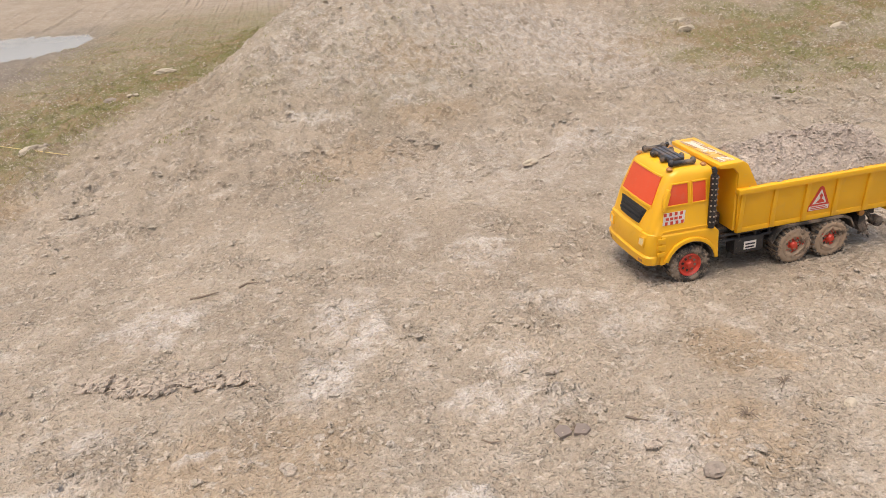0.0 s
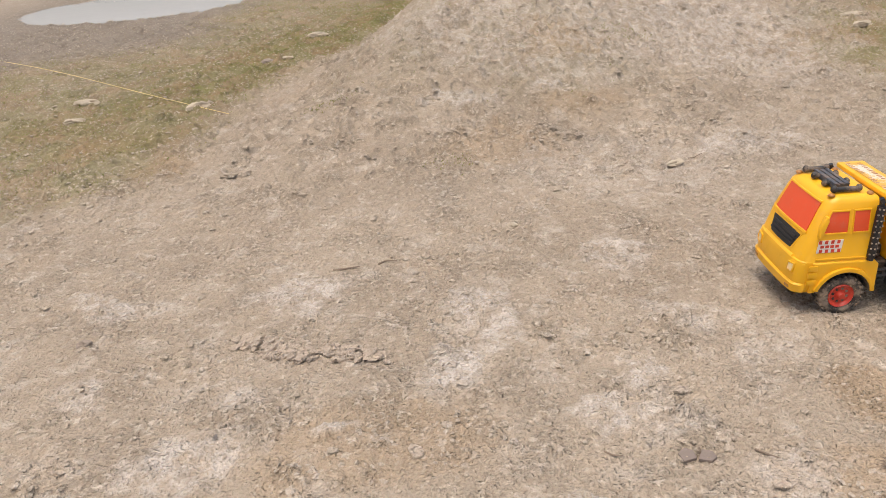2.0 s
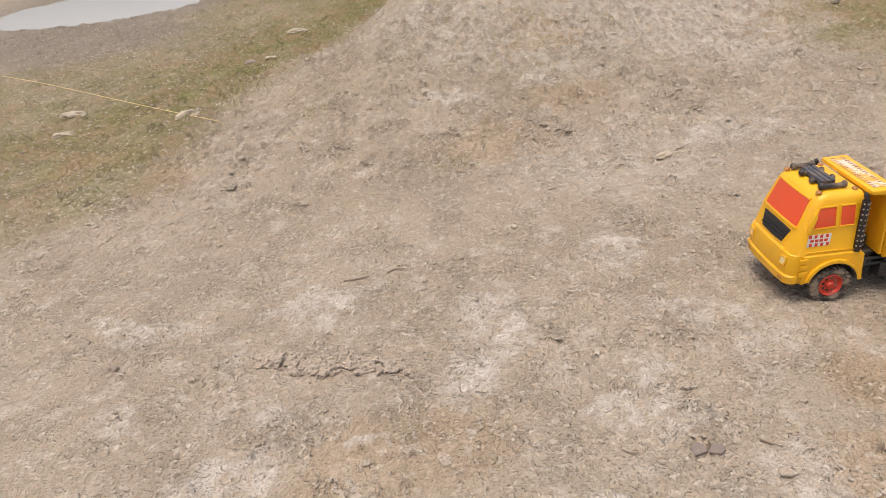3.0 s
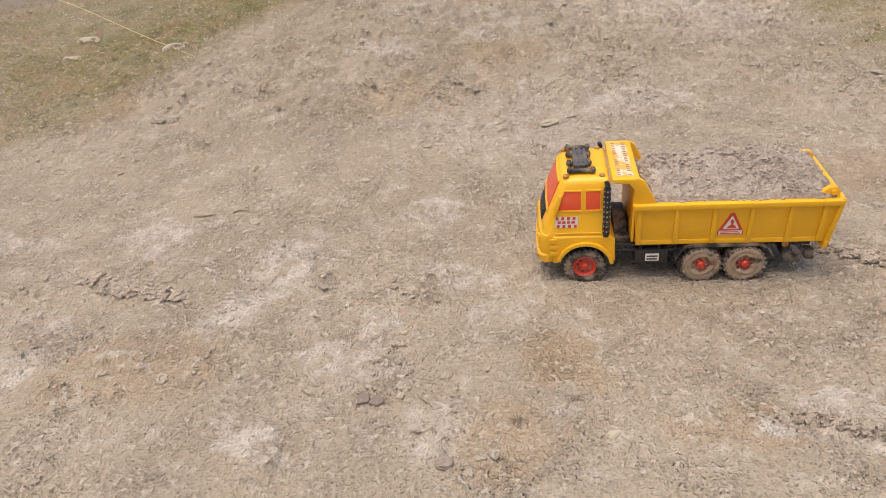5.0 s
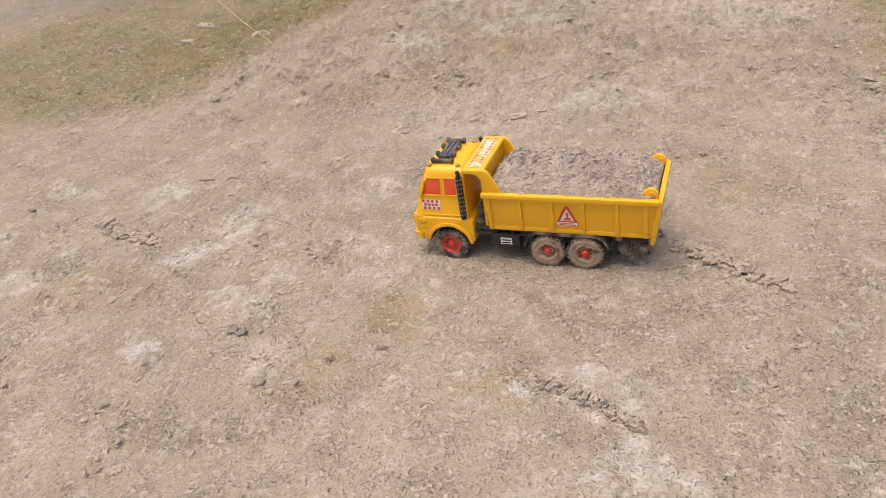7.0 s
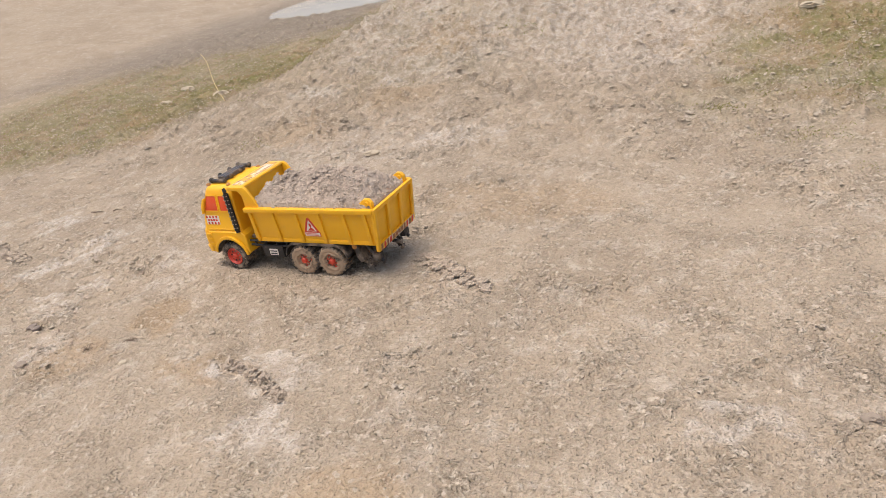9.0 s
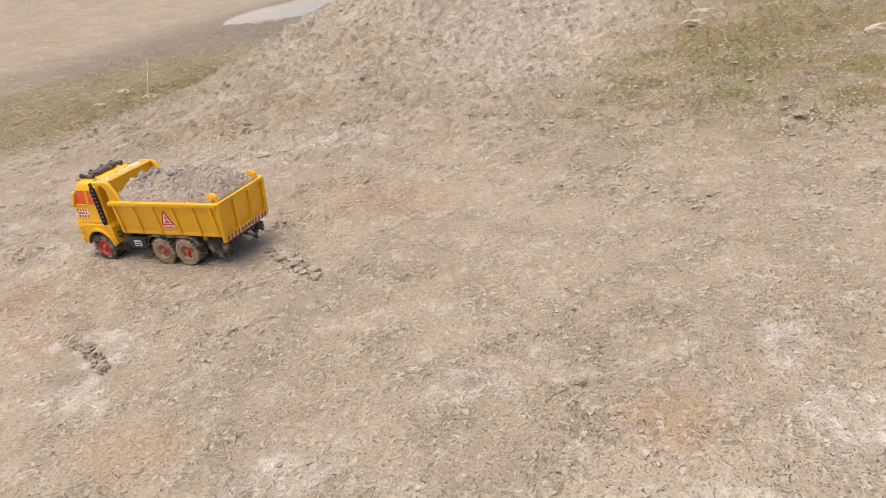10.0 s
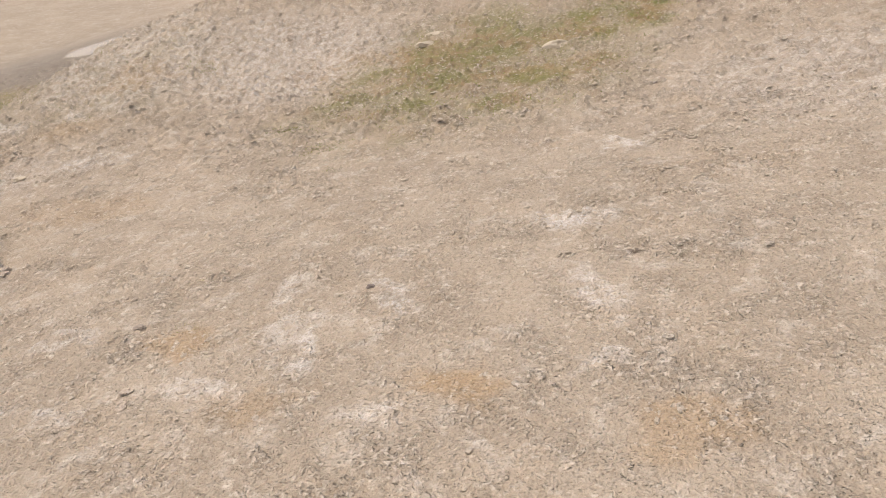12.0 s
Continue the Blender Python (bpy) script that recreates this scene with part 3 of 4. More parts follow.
    for z in (0.1075, 0.1140, 0.1205):
        part("grille_bar", front_panel(z, z + 0.0028, 0.0345, 0.0355, cab_front, 0.0032, nv=1), BLACK, grille)
    part("grille_surround", front_panel(0.0995, 0.1310, 0.0365, 0.0465, cab_front, 0.0004, bow=0.001), YELLOW, truck)
    part("front_rib", prism([(-0.048, 0.0935), (0.048, 0.0935), (0.048, 0.0970), (-0.048, 0.0970)], cab_front, -0.004, 0.0016, 0.0008), YELLOW, truck)
    for s in (-1, 1):
        lamp = [(s * 0.0470, 0.0735), (s * 0.0590, 0.0735), (s * 0.0610, 0.0800), (s * 0.0600, 0.0865), (s * 0.0480, 0.0850)]
        part("headlamp", prism(lamp, low_front, -0.004, 0.0012, 0.0006), PALE_LAMP, truck, "cream headlamp")
        part("lamp_surround", frame_ring([(s * 0.054 + (u - s * 0.054) * 1.3, 0.080 + (v - 0.080) * 1.3) for u, v in lamp], lamp, low_front, -0.004, 0.0022), YELLOW, truck)
        part("fog_lamp", prism([(s * 0.0500, 0.0455), (s * 0.0600, 0.0455), (s * 0.0600, 0.0500), (s * 0.0500, 0.0500)], bumper_front, -0.004, 0.0008, 0.0), AMBER, truck)
    # roof: four marker lamps and a black light bar
    for x in (-0.2010, -0.1435):
        for y in (-0.0500, 0.0500):
            bm = bmesh.new()
            bmesh.ops.create_uvsphere(bm, u_segments=14, v_segments=8, radius=0.0052)
            for v in bm.verts:
                v.co = Vector((v.co.x + x, v.co.y + y, 0.1925 + max(v.co.z, -0.001) * 0.75))
            part("roof_lamp", bm, AMBER, truck, "small amber roof lamp")
    slats = [box(-0.1875 + 0.0085 * k, -0.1815 + 0.0085 * k, -0.031, 0.033, 0.2000, 0.2030, 0.0012) for k in range(3)]
    bar = part("roof_rack", merged(box(-0.1880, -0.1640, -0.030, 0.032, 0.1935, 0.2010, 0.0015), *slats), RACK, truck, "slate-grey roof light rack with mud")
    for y, x1 in ((-0.043, -0.1575), (-0.016, -0.1620), (0.016, -0.1620), (0.044, -0.1620)):
        rod = part("rack_rod", tube([(-0.1940, y, 0.1985), (-0.1880, y, 0.1985), (x1, y, 0.1985)], 0.0040, 10), MUDDY, bar, "muddy crossbar")
        for kx in (-0.1945, x1):
            bm = bmesh.new()
            bmesh.ops.create_uvsphere(bm, u_segments=12, v_segments=8, radius=0.0058)
            for v in bm.verts:
                v.co = Vector((v.co.x * 0.8 + kx, v.co.y + y, v.co.z + 0.1995)) + 0.0008 * noise.noise_vector(v.co * 300)
            part("rack_lamp", bm, MUDDY, rod, "round lamp caked with mud")
    # stack pipes behind the cab
    for s in (-1, 1):
        pipe = part("exhaust_pipe", tube([(-0.1365, s * 0.0735, 0.098), (-0.1365, s * 0.0735, 0.181)], 0.0060, 14), BLACK, truck, "black perforated exhaust pipe, dusty")
        part("exhaust_tip", tube([(-0.1365, s * 0.0735, 0.181), (-0.1365, s * 0.0730, 0.187), (-0.1390, s * 0.0725, 0.193)], [0.0042, 0.0042, 0.0034], 12), BLACK, pipe)
        part("exhaust_foot", tube([(-0.1365, s * 0.0735, 0.0925), (-0.1365, s * 0.0735, 0.0985)], 0.0048, 12), BLACK, pipe)
        for k in range(9):
            z = 0.103 + 0.0092 * k
            part("exhaust_stud", merged(*[box(-0.1365 + 0.0062 * math.sin(a) - 0.001, -0.1365 + 0.0062 * math.sin(a) + 0.001, s * (0.0735 + 0.0062 * math.cos(a)) - 0.001, s * (0.0735 + 0.0062 * math.cos(a)) + 0.001, z, z + 0.002, 0) for a in (-0.9, 0.0, 0.9)]), CLOD, pipe)


make_cab()

# ---- tipper body ----
BED_F, BED_R = -0.0925, 0.2180


def make_bed():
    z0, z1 = 0.0775, 0.1435
    for s in (-1, 1):
        # the side leans out towards the top
        place = lambda u, v, d: (u, s * (0.0700 + (v - z0) * 0.07 + d), v)
        panel = part("side_panel", prism([(BED_F + 0.004, z0), (BED_R - 0.0105, z0 - 0.004), (BED_R + 0.0005, z1), (BED_F, z1)], place, -0.004, 0.0, 0.0012), YELLOW, truck)
        for x in (-0.0885, -0.0300, 0.0285, 0.0850, 0.1440, 0.1930):
            part("side_rib", prism([(x, z0 - 0.0045), (x + 0.0085, z0 - 0.0045), (x + 0.0078, z1), (x + 0.0006, z1)], place, -0.002, 0.0038, 0.0012), YELLOW, panel)
        part("top_rail", box(BED_F - 0.0035, BED_R + 0.002, *sorted((s * 0.0695, s * 0.0815)), 0.1420, 0.1515, 0.0022), YELLOW, truck)
        part("bottom_rail", box(BED_F + 0.004, BED_R - 0.014, *sorted((s * 0.0660, s * 0.0715)), z0 - 0.0055, z0 + 0.003, 0.0012), YELLOW, truck)
        # wing that sweeps up from the rail to the hood over the cab
        wing = [(-0.0945, 0.148), (-0.0945, 0.176), (-0.1030, 0.1865), (-0.1290, 0.1885), (-0.1290, 0.1955), (-0.0870, 0.1960), (-0.0790, 0.1905), (-0.0700, 0.1730), (-0.0580, 0.1500)]
        part("wing", prism(wing, lambda u, v, d: (u, s * d, v), 0.0655, 0.0735, 0.0022), YELLOW, truck)
        # hinge lug at the rear corner
        lug = [(0.1760, 0.1500), (0.1930, 0.1640), (0.2010, 0.1690), (0.2100, 0.1685), (0.2165, 0.1620), (0.2170, 0.1480)]
        lug_part = part("hinge_lug", prism(lug, lambda u, v, d: (u, s * d, v), 0.0600, 0.0690, 0.002), YELLOW, truck)
        part("hinge_pin", tube([(0.2065, s * 0.0560, 0.1600), (0.2065, s * 0.0720, 0.1600)], 0.0042, 14), YELLOW, lug_part)
        # warning triangle with a plate below
        tri = part("warning_sticker", prism([(0.0405, 0.0880), (0.0405, 0.0950), (0.0560, 0.1285), (0.0600, 0.1315), (0.0640, 0.1285), (0.0800, 0.0950), (0.0800, 0.0880)], place, -0.001, 0.0006, 0.0), STICKER_RED, truck, "red and white triangular warning sticker")
        part("sticker_field", prism([(0.0475, 0.1000), (0.0730, 0.1000), (0.0602, 0.1255)], place, 0.0004, 0.0010, 0.0), WHITE, tri)
        part("sticker_plate", prism([(0.0420, 0.0890), (0.0785, 0.0890), (0.0785, 0.0965), (0.0420, 0.0965)], place, 0.0004, 0.0010, 0.0), WHITE, tri)
        part("sticker_sign", prism([(0.0525, 0.1015), (0.0690, 0.1015), (0.0660, 0.1065), (0.0625, 0.1080), (0.0640, 0.1150), (0.0605, 0.1190), (0.0580, 0.1150), (0.0600, 0.1090)], place, 0.0008, 0.0013, 0.0), STICKER_RED, tri)
        for z, u1 in ((0.0935, 0.0720), (0.0905, 0.0755)):
            part("print_bar", prism([(0.0450, z), (u1, z), (u1, z + 0.0015), (0.0450, z + 0.0015)], place, 0.0008, 0.0013, 0.0), STICKER_RED, tri)
    part("bed_floor", box(BED_F + 0.003, BED_R - 0.010, -0.0675, 0.0675, 0.0765, 0.0800, 0.0), YELLOW, truck)
    part("front_wall", box(BED_F - 0.0030, BED_F + 0.0015, -0.0700, 0.0700, z0, 0.1900, 0.0012), YELLOW, truck)
    hood = part("hood", prism([(-0.1300, 0.1890), (-0.1290, 0.1955), (-0.0880, 0.1965), (-0.0860, 0.1925), (-0.0930, 0.1890)], lambda u, v, d: (u, d, v), -0.0705, 0.0705, 0.0015), YELLOW, truck)
    strip = part("hood_sticker", box(-0.1215, -0.0960, -0.0625, 0.0625, 0.1962, 0.1969, 0.0), WORN, hood, "worn white checked strip")
    rnd = random.Random(4)
    for k in range(18):
        for row in range(2):
            if rnd.random() < 0.85:
                y, x = -0.0600 + 0.0069 * k, -0.1205 + 0.0165 * row
                part("check", box(x, x + 0.0055, y, y + 0.0033, 0.1966, 0.1972, 0.0), AMBER if rnd.random() < 0.5 else STICKER_BROWN, strip)
    # tailgate, leaning out towards the top
    gate_place = lambda u, v, d: (0.2080 + (v - 0.066) * 0.14 + d, u, v)
    gate = part("tailgate", prism([(-0.0690, 0.0600), (0.0690, 0.0600), (0.0755, 0.1500), (-0.0755, 0.1500)], gate_place, -0.0035, 0.0, 0.0012), YELLOW, truck)
    for y in (-0.0700, -0.0240, 0.0240, 0.0700):
        part("gate_rib", prism([(y - 0.0045, 0.0660), (y + 0.0045, 0.0660), (y * 1.05 + 0.0040, 0.1500), (y * 1.05 - 0.0040, 0.1500)], gate_place, -0.001, 0.0055, 0.0013), YELLOW, gate)
    for z0_, z1_ in ((0.0595, 0.0745), (0.1425, 0.1510)):
        part("gate_bar", prism([(-0.0740, z0_), (0.0740, z0_), (0.0760, z1_), (-0.0760, z1_)], gate_place, -0.001, 0.0052, 0.0015), YELLOW, gate)
    # striped band along the foot of the gate
    band = part("gate_band", prism([(-0.0690, 0.0605), (0.0690, 0.0605), (0.0690, 0.0735), (-0.0690, 0.0735)], gate_place, 0.0048, 0.0060, 0.0), WORN, gate, "red and white striped band, dirty")
    for k in range(12):
        y = -0.0680 + 0.0115 * k
        if k in (4, 5, 6, 7):
            part("print_bar", prism([(y, 0.0630), (y + 0.0085, 0.0630), (y + 0.0085, 0.0710), (y, 0.0710)], gate_place, 0.0056, 0.0066, 0.0), STICKER_BROWN, band)
        else:
            part("band_stripe", prism([(y, 0.0606), (y + 0.0058, 0.0606), (y + 0.0068, 0.0734), (y + 0.0010, 0.0734)], gate_place, 0.0056, 0.0066, 0.0), STICKER_RED if k % 2 else STICKER_BROWN, band)
    for s in (-1, 1):
        part("gate_post", prism([(s * 0.0665, 0.0600), (s * 0.0735, 0.0600), (s * 0.0790, 0.1500), (s * 0.0715, 0.1500)], gate_place, -0.003, 0.0030, 0.0015), YELLOW, gate)


make_bed()


# ---- chassis ----
def make_chassis():
    for y in (-0.030, 0.030):
        part("chassis_beam", box(-0.235, 0.200, y - 0.008, y + 0.008, 0.048, 0.0745), MUDDY, truck, "black chassis beam, dusty")
    part("cab_floor", box(-0.240, -0.128, -0.050, 0.050, 0.046, 0.088), MUDDY, truck)
    part("deck", box(-0.123, -0.0940, -0.055, 0.055, 0.070, 0.0765), MUDDY, truck, "dark deck with earth on it")
    part("air_box", box(-0.121, -0.0990, -0.040, 0.030, 0.0765, 0.0990, 0.003), MUDDY, truck)
    for s in (-1, 1):
        lo, hi = sorted((s * 0.0440, s * 0.0690))
        tank = part("fuel_tank", box(-0.0880, -0.0330, lo, hi, 0.0320, 0.0610, 0.004), BLACK, truck, "black plastic tank with a white label")
        part("tank_label", box(-0.0700, -0.0480, *sorted((s * 0.0688, s * 0.0697)), 0.0390, 0.0530, 0.0), WHITE, tank)
        for k in range(2):
            part("print_bar", box(-0.0680, -0.0510 + 0.001 * k, *sorted((s * 0.0690, s * 0.0702)), 0.0415 + 0.0055 * k, 0.0440 + 0.0055 * k, 0.0), BLACK, tank)
        for z in (0.0590, 0.0690):
            part("side_rail", tube([(-0.1190, s * 0.0640, z), (-0.0150, s * 0.0640, z)], 0.0026, 8), BLACK, truck)
        for x in (-0.1050, -0.0780, -0.0480, -0.0220):
            part("rail_post", tube([(x, s * 0.0640, 0.0560), (x, s * 0.0640, 0.0720)], 0.0024, 8), BLACK, truck)
        # double mudguard over the rear wheels
        line = [(-0.0230, 0.0460), (-0.0140, 0.0640), (-0.0020, 0.0715), (0.1100, 0.0715), (0.1240, 0.0650), (0.1340, 0.0470)]
        line2 = [(x * 0.985 + 0.001, z - 0.0035) for x, z in line]
        part("rear_mudguard", prism(line + line2[::-1], lambda u, v, d: (u, s * d, v), 0.0420, 0.0760, 0.0), MUDDY, truck, "black mudguard caked with mud")
        # mud flap and drooping clods behind the rear wheels
        part("mud_flap", prism([(0.1480, 0.0740), (0.1560, 0.0740), (0.1660, 0.0340), (0.1560, 0.0290), (0.1480, 0.0420)], lambda u, v, d: (u, s * d, v), 0.0360, 0.0660, 0.0018), MUDDY, truck, "black mud flap clogged with earth")
        part("side_lamp", tube([(0.1500, s * 0.0630, 0.0660), (0.1500, s * 0.0680, 0.0660)], 0.0055, 14), AMBER, truck)
        part("rear_lamp", box(0.1860, 0.1990, *sorted((s * 0.0440, s * 0.0640)), 0.0330, 0.0480, 0.002), MUDDY, truck)
        part("lamp_bracket", tube([(0.1700, s * 0.0520, 0.0620), (0.1860, s * 0.0540, 0.0420), (0.2020, s * 0.0540, 0.0300)], 0.0036, 8), MUDDY, truck)
    # earth and straw hanging from the frame behind the rear wheels
    rnd = random.Random(31)
    for s in (-1, 1):
        bits = []
        for k in range(34):
            q = rnd.random()
            g = rnd.uniform(0.0015, 0.0042)
            b = lump((g * rnd.uniform(0.8, 1.7), g, g * rnd.uniform(0.8, 1.8)), rnd.random() * 50, 1.0, 0.6, 1)
            bmesh.ops.translate(b, verts=b.verts, vec=(0.150 + 0.034 * q + rnd.uniform(-0.006, 0.006), s * (0.052 + rnd.uniform(-0.014, 0.012)), 0.046 - 0.034 * q + rnd.uniform(-0.008, 0.008)))
            bits.append(b)
        for k in range(9):
            x0, z0_ = 0.150 + rnd.uniform(0, 0.02), 0.046 - rnd.uniform(0, 0.015)
            bits.append(tube([(x0, s * 0.058, z0_), (x0 + rnd.uniform(0.006, 0.02), s * (0.058 + rnd.uniform(-0.01, 0.008)), z0_ - rnd.uniform(0.006, 0.026))], 0.0011, 5))
        part("mud_clump", merged(*bits), MUDDY, truck, "clump of dark mud and straw")
    part("rear_crossbar", box(0.1560, 0.1980, -0.0440, 0.0440, 0.0480, 0.0600, 0.002), MUDDY, truck)
    part("tow_hook", tube([(0.1960, 0.0, 0.0480), (0.2160, 0.0, 0.0440), (0.2200, 0.0, 0.0360), (0.2140, 0.0, 0.0310)], 0.0038, 8), MUDDY, truck)


make_chassis()


# ---- wheels ----
def make_wheel(x, s, turn, width=0.030, r=0.0335):
    face = s * 0.0770
    y = lambda d: face - s * d
    c = (x, 0.0, 0.0325)
    tyre_profile = [(0.0192, y(0.0140)), (0.0192, y(0.0040)), (0.0215, y(0.0012)), (0.0262, y(0.0)), (0.0300, y(0.0014)), (0.0322, y(0.0042)), (0.0328, y(width * 0.5)), (0.0322, y(width - 0.0042)), (0.0300, y(width - 0.001)), (0.0200, y(width))]
    wheel = new("wheel")
    wheel.parent = truck
    tagged(wheel, "muddy black tyre on a red rim" if x < -0.1 else "mud-caked tyre hiding most of a red rim")
    bm = turned(tyre_profile, c, 36)
    # caked mud makes the tyre uneven
    for v in bm.verts:
        d = Vector((v.co.x - x, 0, v.co.z - 0.0325))
        k = 0.02 if x < -0.1 else 0.035
        v.co += d * k * noise.noise(v.co * 160 + Vector((turn, 0, 0)))
    rubber = TYRE if x < -0.1 else CAKED
    tyre = part("tyre", bm, rubber, wheel)
    # tread blocks round the rim of the tyre
    blocks = []
    for k in range(22):
        for row in range(2):
            a = 2 * math.pi * (k + 0.5 * row) / 22 + turn
            d0, d1 = (0.001, width * 0.47) if row == 0 else (width * 0.53, width - 0.001)
            b = box(0.0300, 0.0344, *sorted((y(d0), y(d1))), -0.0026, 0.0026, 0.0007)
            bmesh.ops.transform(b, matrix=Matrix.Translation(c) @ Matrix.Rotation(-a, 4, "Y"), verts=b.verts)
            blocks.append(b)
    part("tread", merged(*blocks), TYRE, tyre, "dark rubber tread")
    rim = part("rim", turned([(0.0010, y(0.0062)), (0.0150, y(0.0060)), (0.0168, y(0.0030)), (0.0188, y(0.0010)), (0.0200, y(0.0022)), (0.0196, y(0.0080))], c, 30), RIM, wheel, "red plastic rim with mud in it")
    part("hub_cap", turned([(0.0010, y(-0.0006)), (0.0046, y(-0.0004)), (0.0062, y(0.0020)), (0.0072, y(0.0066))], c, 20), RIM, rim)
    for k in range(8):
        a = 2 * math.pi * k / 8 + turn
        px, pz = c[0] + 0.0112 * math.cos(a), c[2] + 0.0112 * math.sin(a)
        part("rim_hole", turned([(0.0006, y(0.0052)), (0.0022, y(0.0053)), (0.0022, y(0.0070))], (px, 0, pz), 10), TYRE, rim)
    if x > -0.1:
        bm = turned([(0.0135, y(0.0052)), (0.0150, y(0.0028)), (0.0170, y(0.0002)), (0.0205, y(0.0004)), (0.0230, y(0.0018))], c, 36)
        for f in [f for f in bm.faces if len(f.verts) > 4]:
            bm.faces.remove(f)
        for v in bm.verts:
            d = Vector((v.co.x - c[0], 0, v.co.z - c[2]))
            v.co += d * (0.30 * noise.noise(d * 110 + Vector((turn * 5, 0, 0)))) + Vector((0, s * 0.0012 * noise.noise(d * 300 + Vector((turn, 0, 0))), 0))
        part("mud_ring", bm, CAKED, rim)
    # mud stuck on the sidewall
    rnd = random.Random(int(100 + x * 1000 + 7 * s))
    bits = []
    for k in range(60 if x > -0.1 else 26):
        a, q = rnd.random() * 6.283, rnd.uniform(0.006 if x > -0.1 else 0.0205, 0.0315)
        g = rnd.uniform(0.0010, 0.0026) if x > -0.1 else rnd.uniform(0.0006, 0.0015)
        b = lump((g * rnd.uniform(1, 1.8), g * 0.5, g), rnd.random() * 40, 1.0, 0.5, 1)
        depth = 0.0004 if q > 0.019 else 0.0050
        bmesh.ops.transform(b, matrix=Matrix.Translation((c[0] + q * math.cos(a), y(depth), c[2] + q * math.sin(a))) @ Matrix.Rotation(a, 4, "Y"), verts=b.verts)
        bits.append(b)
    part("mud_cake", merged(*bits), CAKED, tyre)


for wx in (-0.1700, 0.0205, 0.0900):
    for ws in (-1, 1):
        make_wheel(wx, ws, wx * 37 + ws)
for wx in (-0.1700, 0.0205, 0.0900):
    part("axle", tube([(wx, -0.060, 0.0325), (wx, 0.060, 0.0325)], 0.0055, 10), MUDDY, truck)


# ---- the load of soil ----
def make_load():
    nx, ny = 190, 92
    gx, gy = np.meshgrid(np.linspace(-0.0890, 0.2135, nx), np.linspace(-0.0705, 0.0705, ny))
    x, y = gx.ravel(), gy.ravel()
    ex = np.minimum(smooth(-0.092, -0.050, x), 1 - smooth(0.178, 0.2135, x))
    ey = 1 - smooth(0.030, 0.0700, np.abs(y))
    z = 0.1560 + 0.0310 * ex**0.7 * (0.12 + 0.88 * ey) + 0.0060 * smooth(0.02, 0.10, x) * (1 - smooth(0.11, 0.17, x)) * ey
    z += 0.0260 * (fbm(x, y, 0.045, 3, 201) - 0.5) * (0.15 + 0.85 * ex * ey)
    z += 0.0270 * (fbm(x, y, 0.016, 3, 211) - 0.5) * (0.25 + 0.7 * ex * ey)
    z += 0.0130 * (fbm(x, y, 0.0065, 2, 221) - 0.5)
    border = (np.abs(y) > 0.0700) | (x < -0.0885) | (x > 0.2130)
    z[border] = 0.1460
    q = (np.arange(ny - 1)[:, None] * nx + np.arange(nx - 1)[None, :]).ravel()
    heap = joined_mesh("soil_load", np.stack([x, y, z], 1), np.stack([q, q + 1, q + nx + 1, q + nx], 1), SOIL)
    for p in heap.data.polygons:
        p.use_smooth = True
    tagged(heap, "heap of crumbly grey-brown soil filling the tipper", "soil", kind="stuff")
    height = z.reshape(ny, nx)
    return lambda px, py: float(height[int(np.clip((py + 0.0685) / 0.137 * (ny - 1), 0, ny - 1)), int(np.clip((px + 0.0885) / 0.2995 * (nx - 1), 0, nx - 1))])


load_z = make_load()


# ---- loose crumbs, each kind one mesh ----
BASES = []
for bk in range(7):
    bmx = lump((1, 1, 0.7), 3.1 + bk * 1.7, 0.5, 0.55, 1)
    bmx.verts.index_update()
    BASES.append((np.array([v.co[:] for v in bmx.verts]), np.array([[v.index for v in f.verts] for f in bmx.faces])))
    bmx.free()


def crumbs(name, places, sizes, mat, seed, flat=0.95):
    rng = np.random.default_rng(seed)
    verts, faces, base = [], [], 0
    for (x, y, z), g in zip(places, sizes):
        bv, bf = BASES[rng.integers(len(BASES))]
        a = rng.random() * 6.283
        c, s = math.cos(a), math.sin(a)
        k = np.array([g * rng.uniform(0.8, 1.6), g * rng.uniform(0.7, 1.2), g * flat * rng.uniform(0.6, 1.2)])
        w = bv * k
        verts.append(np.stack([c * w[:, 0] - s * w[:, 1] + x, s * w[:, 0] + c * w[:, 1] + y, w[:, 2] + z], 1))
        faces.append(bf + base)
        base += len(bv)
    return joined_mesh(name, np.concatenate(verts), np.concatenate(faces), mat)


rng = np.random.default_rng(9)
n_load = 7000
lx, ly = rng.uniform(-0.083, 0.205, n_load), rng.uniform(-0.0725, 0.0715, n_load)
lg = 0.0006 + 0.0034 * rng.random(n_load) ** 4
tagged(crumbs("soil_crumbs", [(a, b, load_z(a, b) - 0.0006) if abs(b) < 0.0675 else (a, b, 0.1515) for a, b in zip(lx, ly)], lg, SOIL, 1), "loose crumbs of grey-brown soil on the load", "soil", kind="stuff")


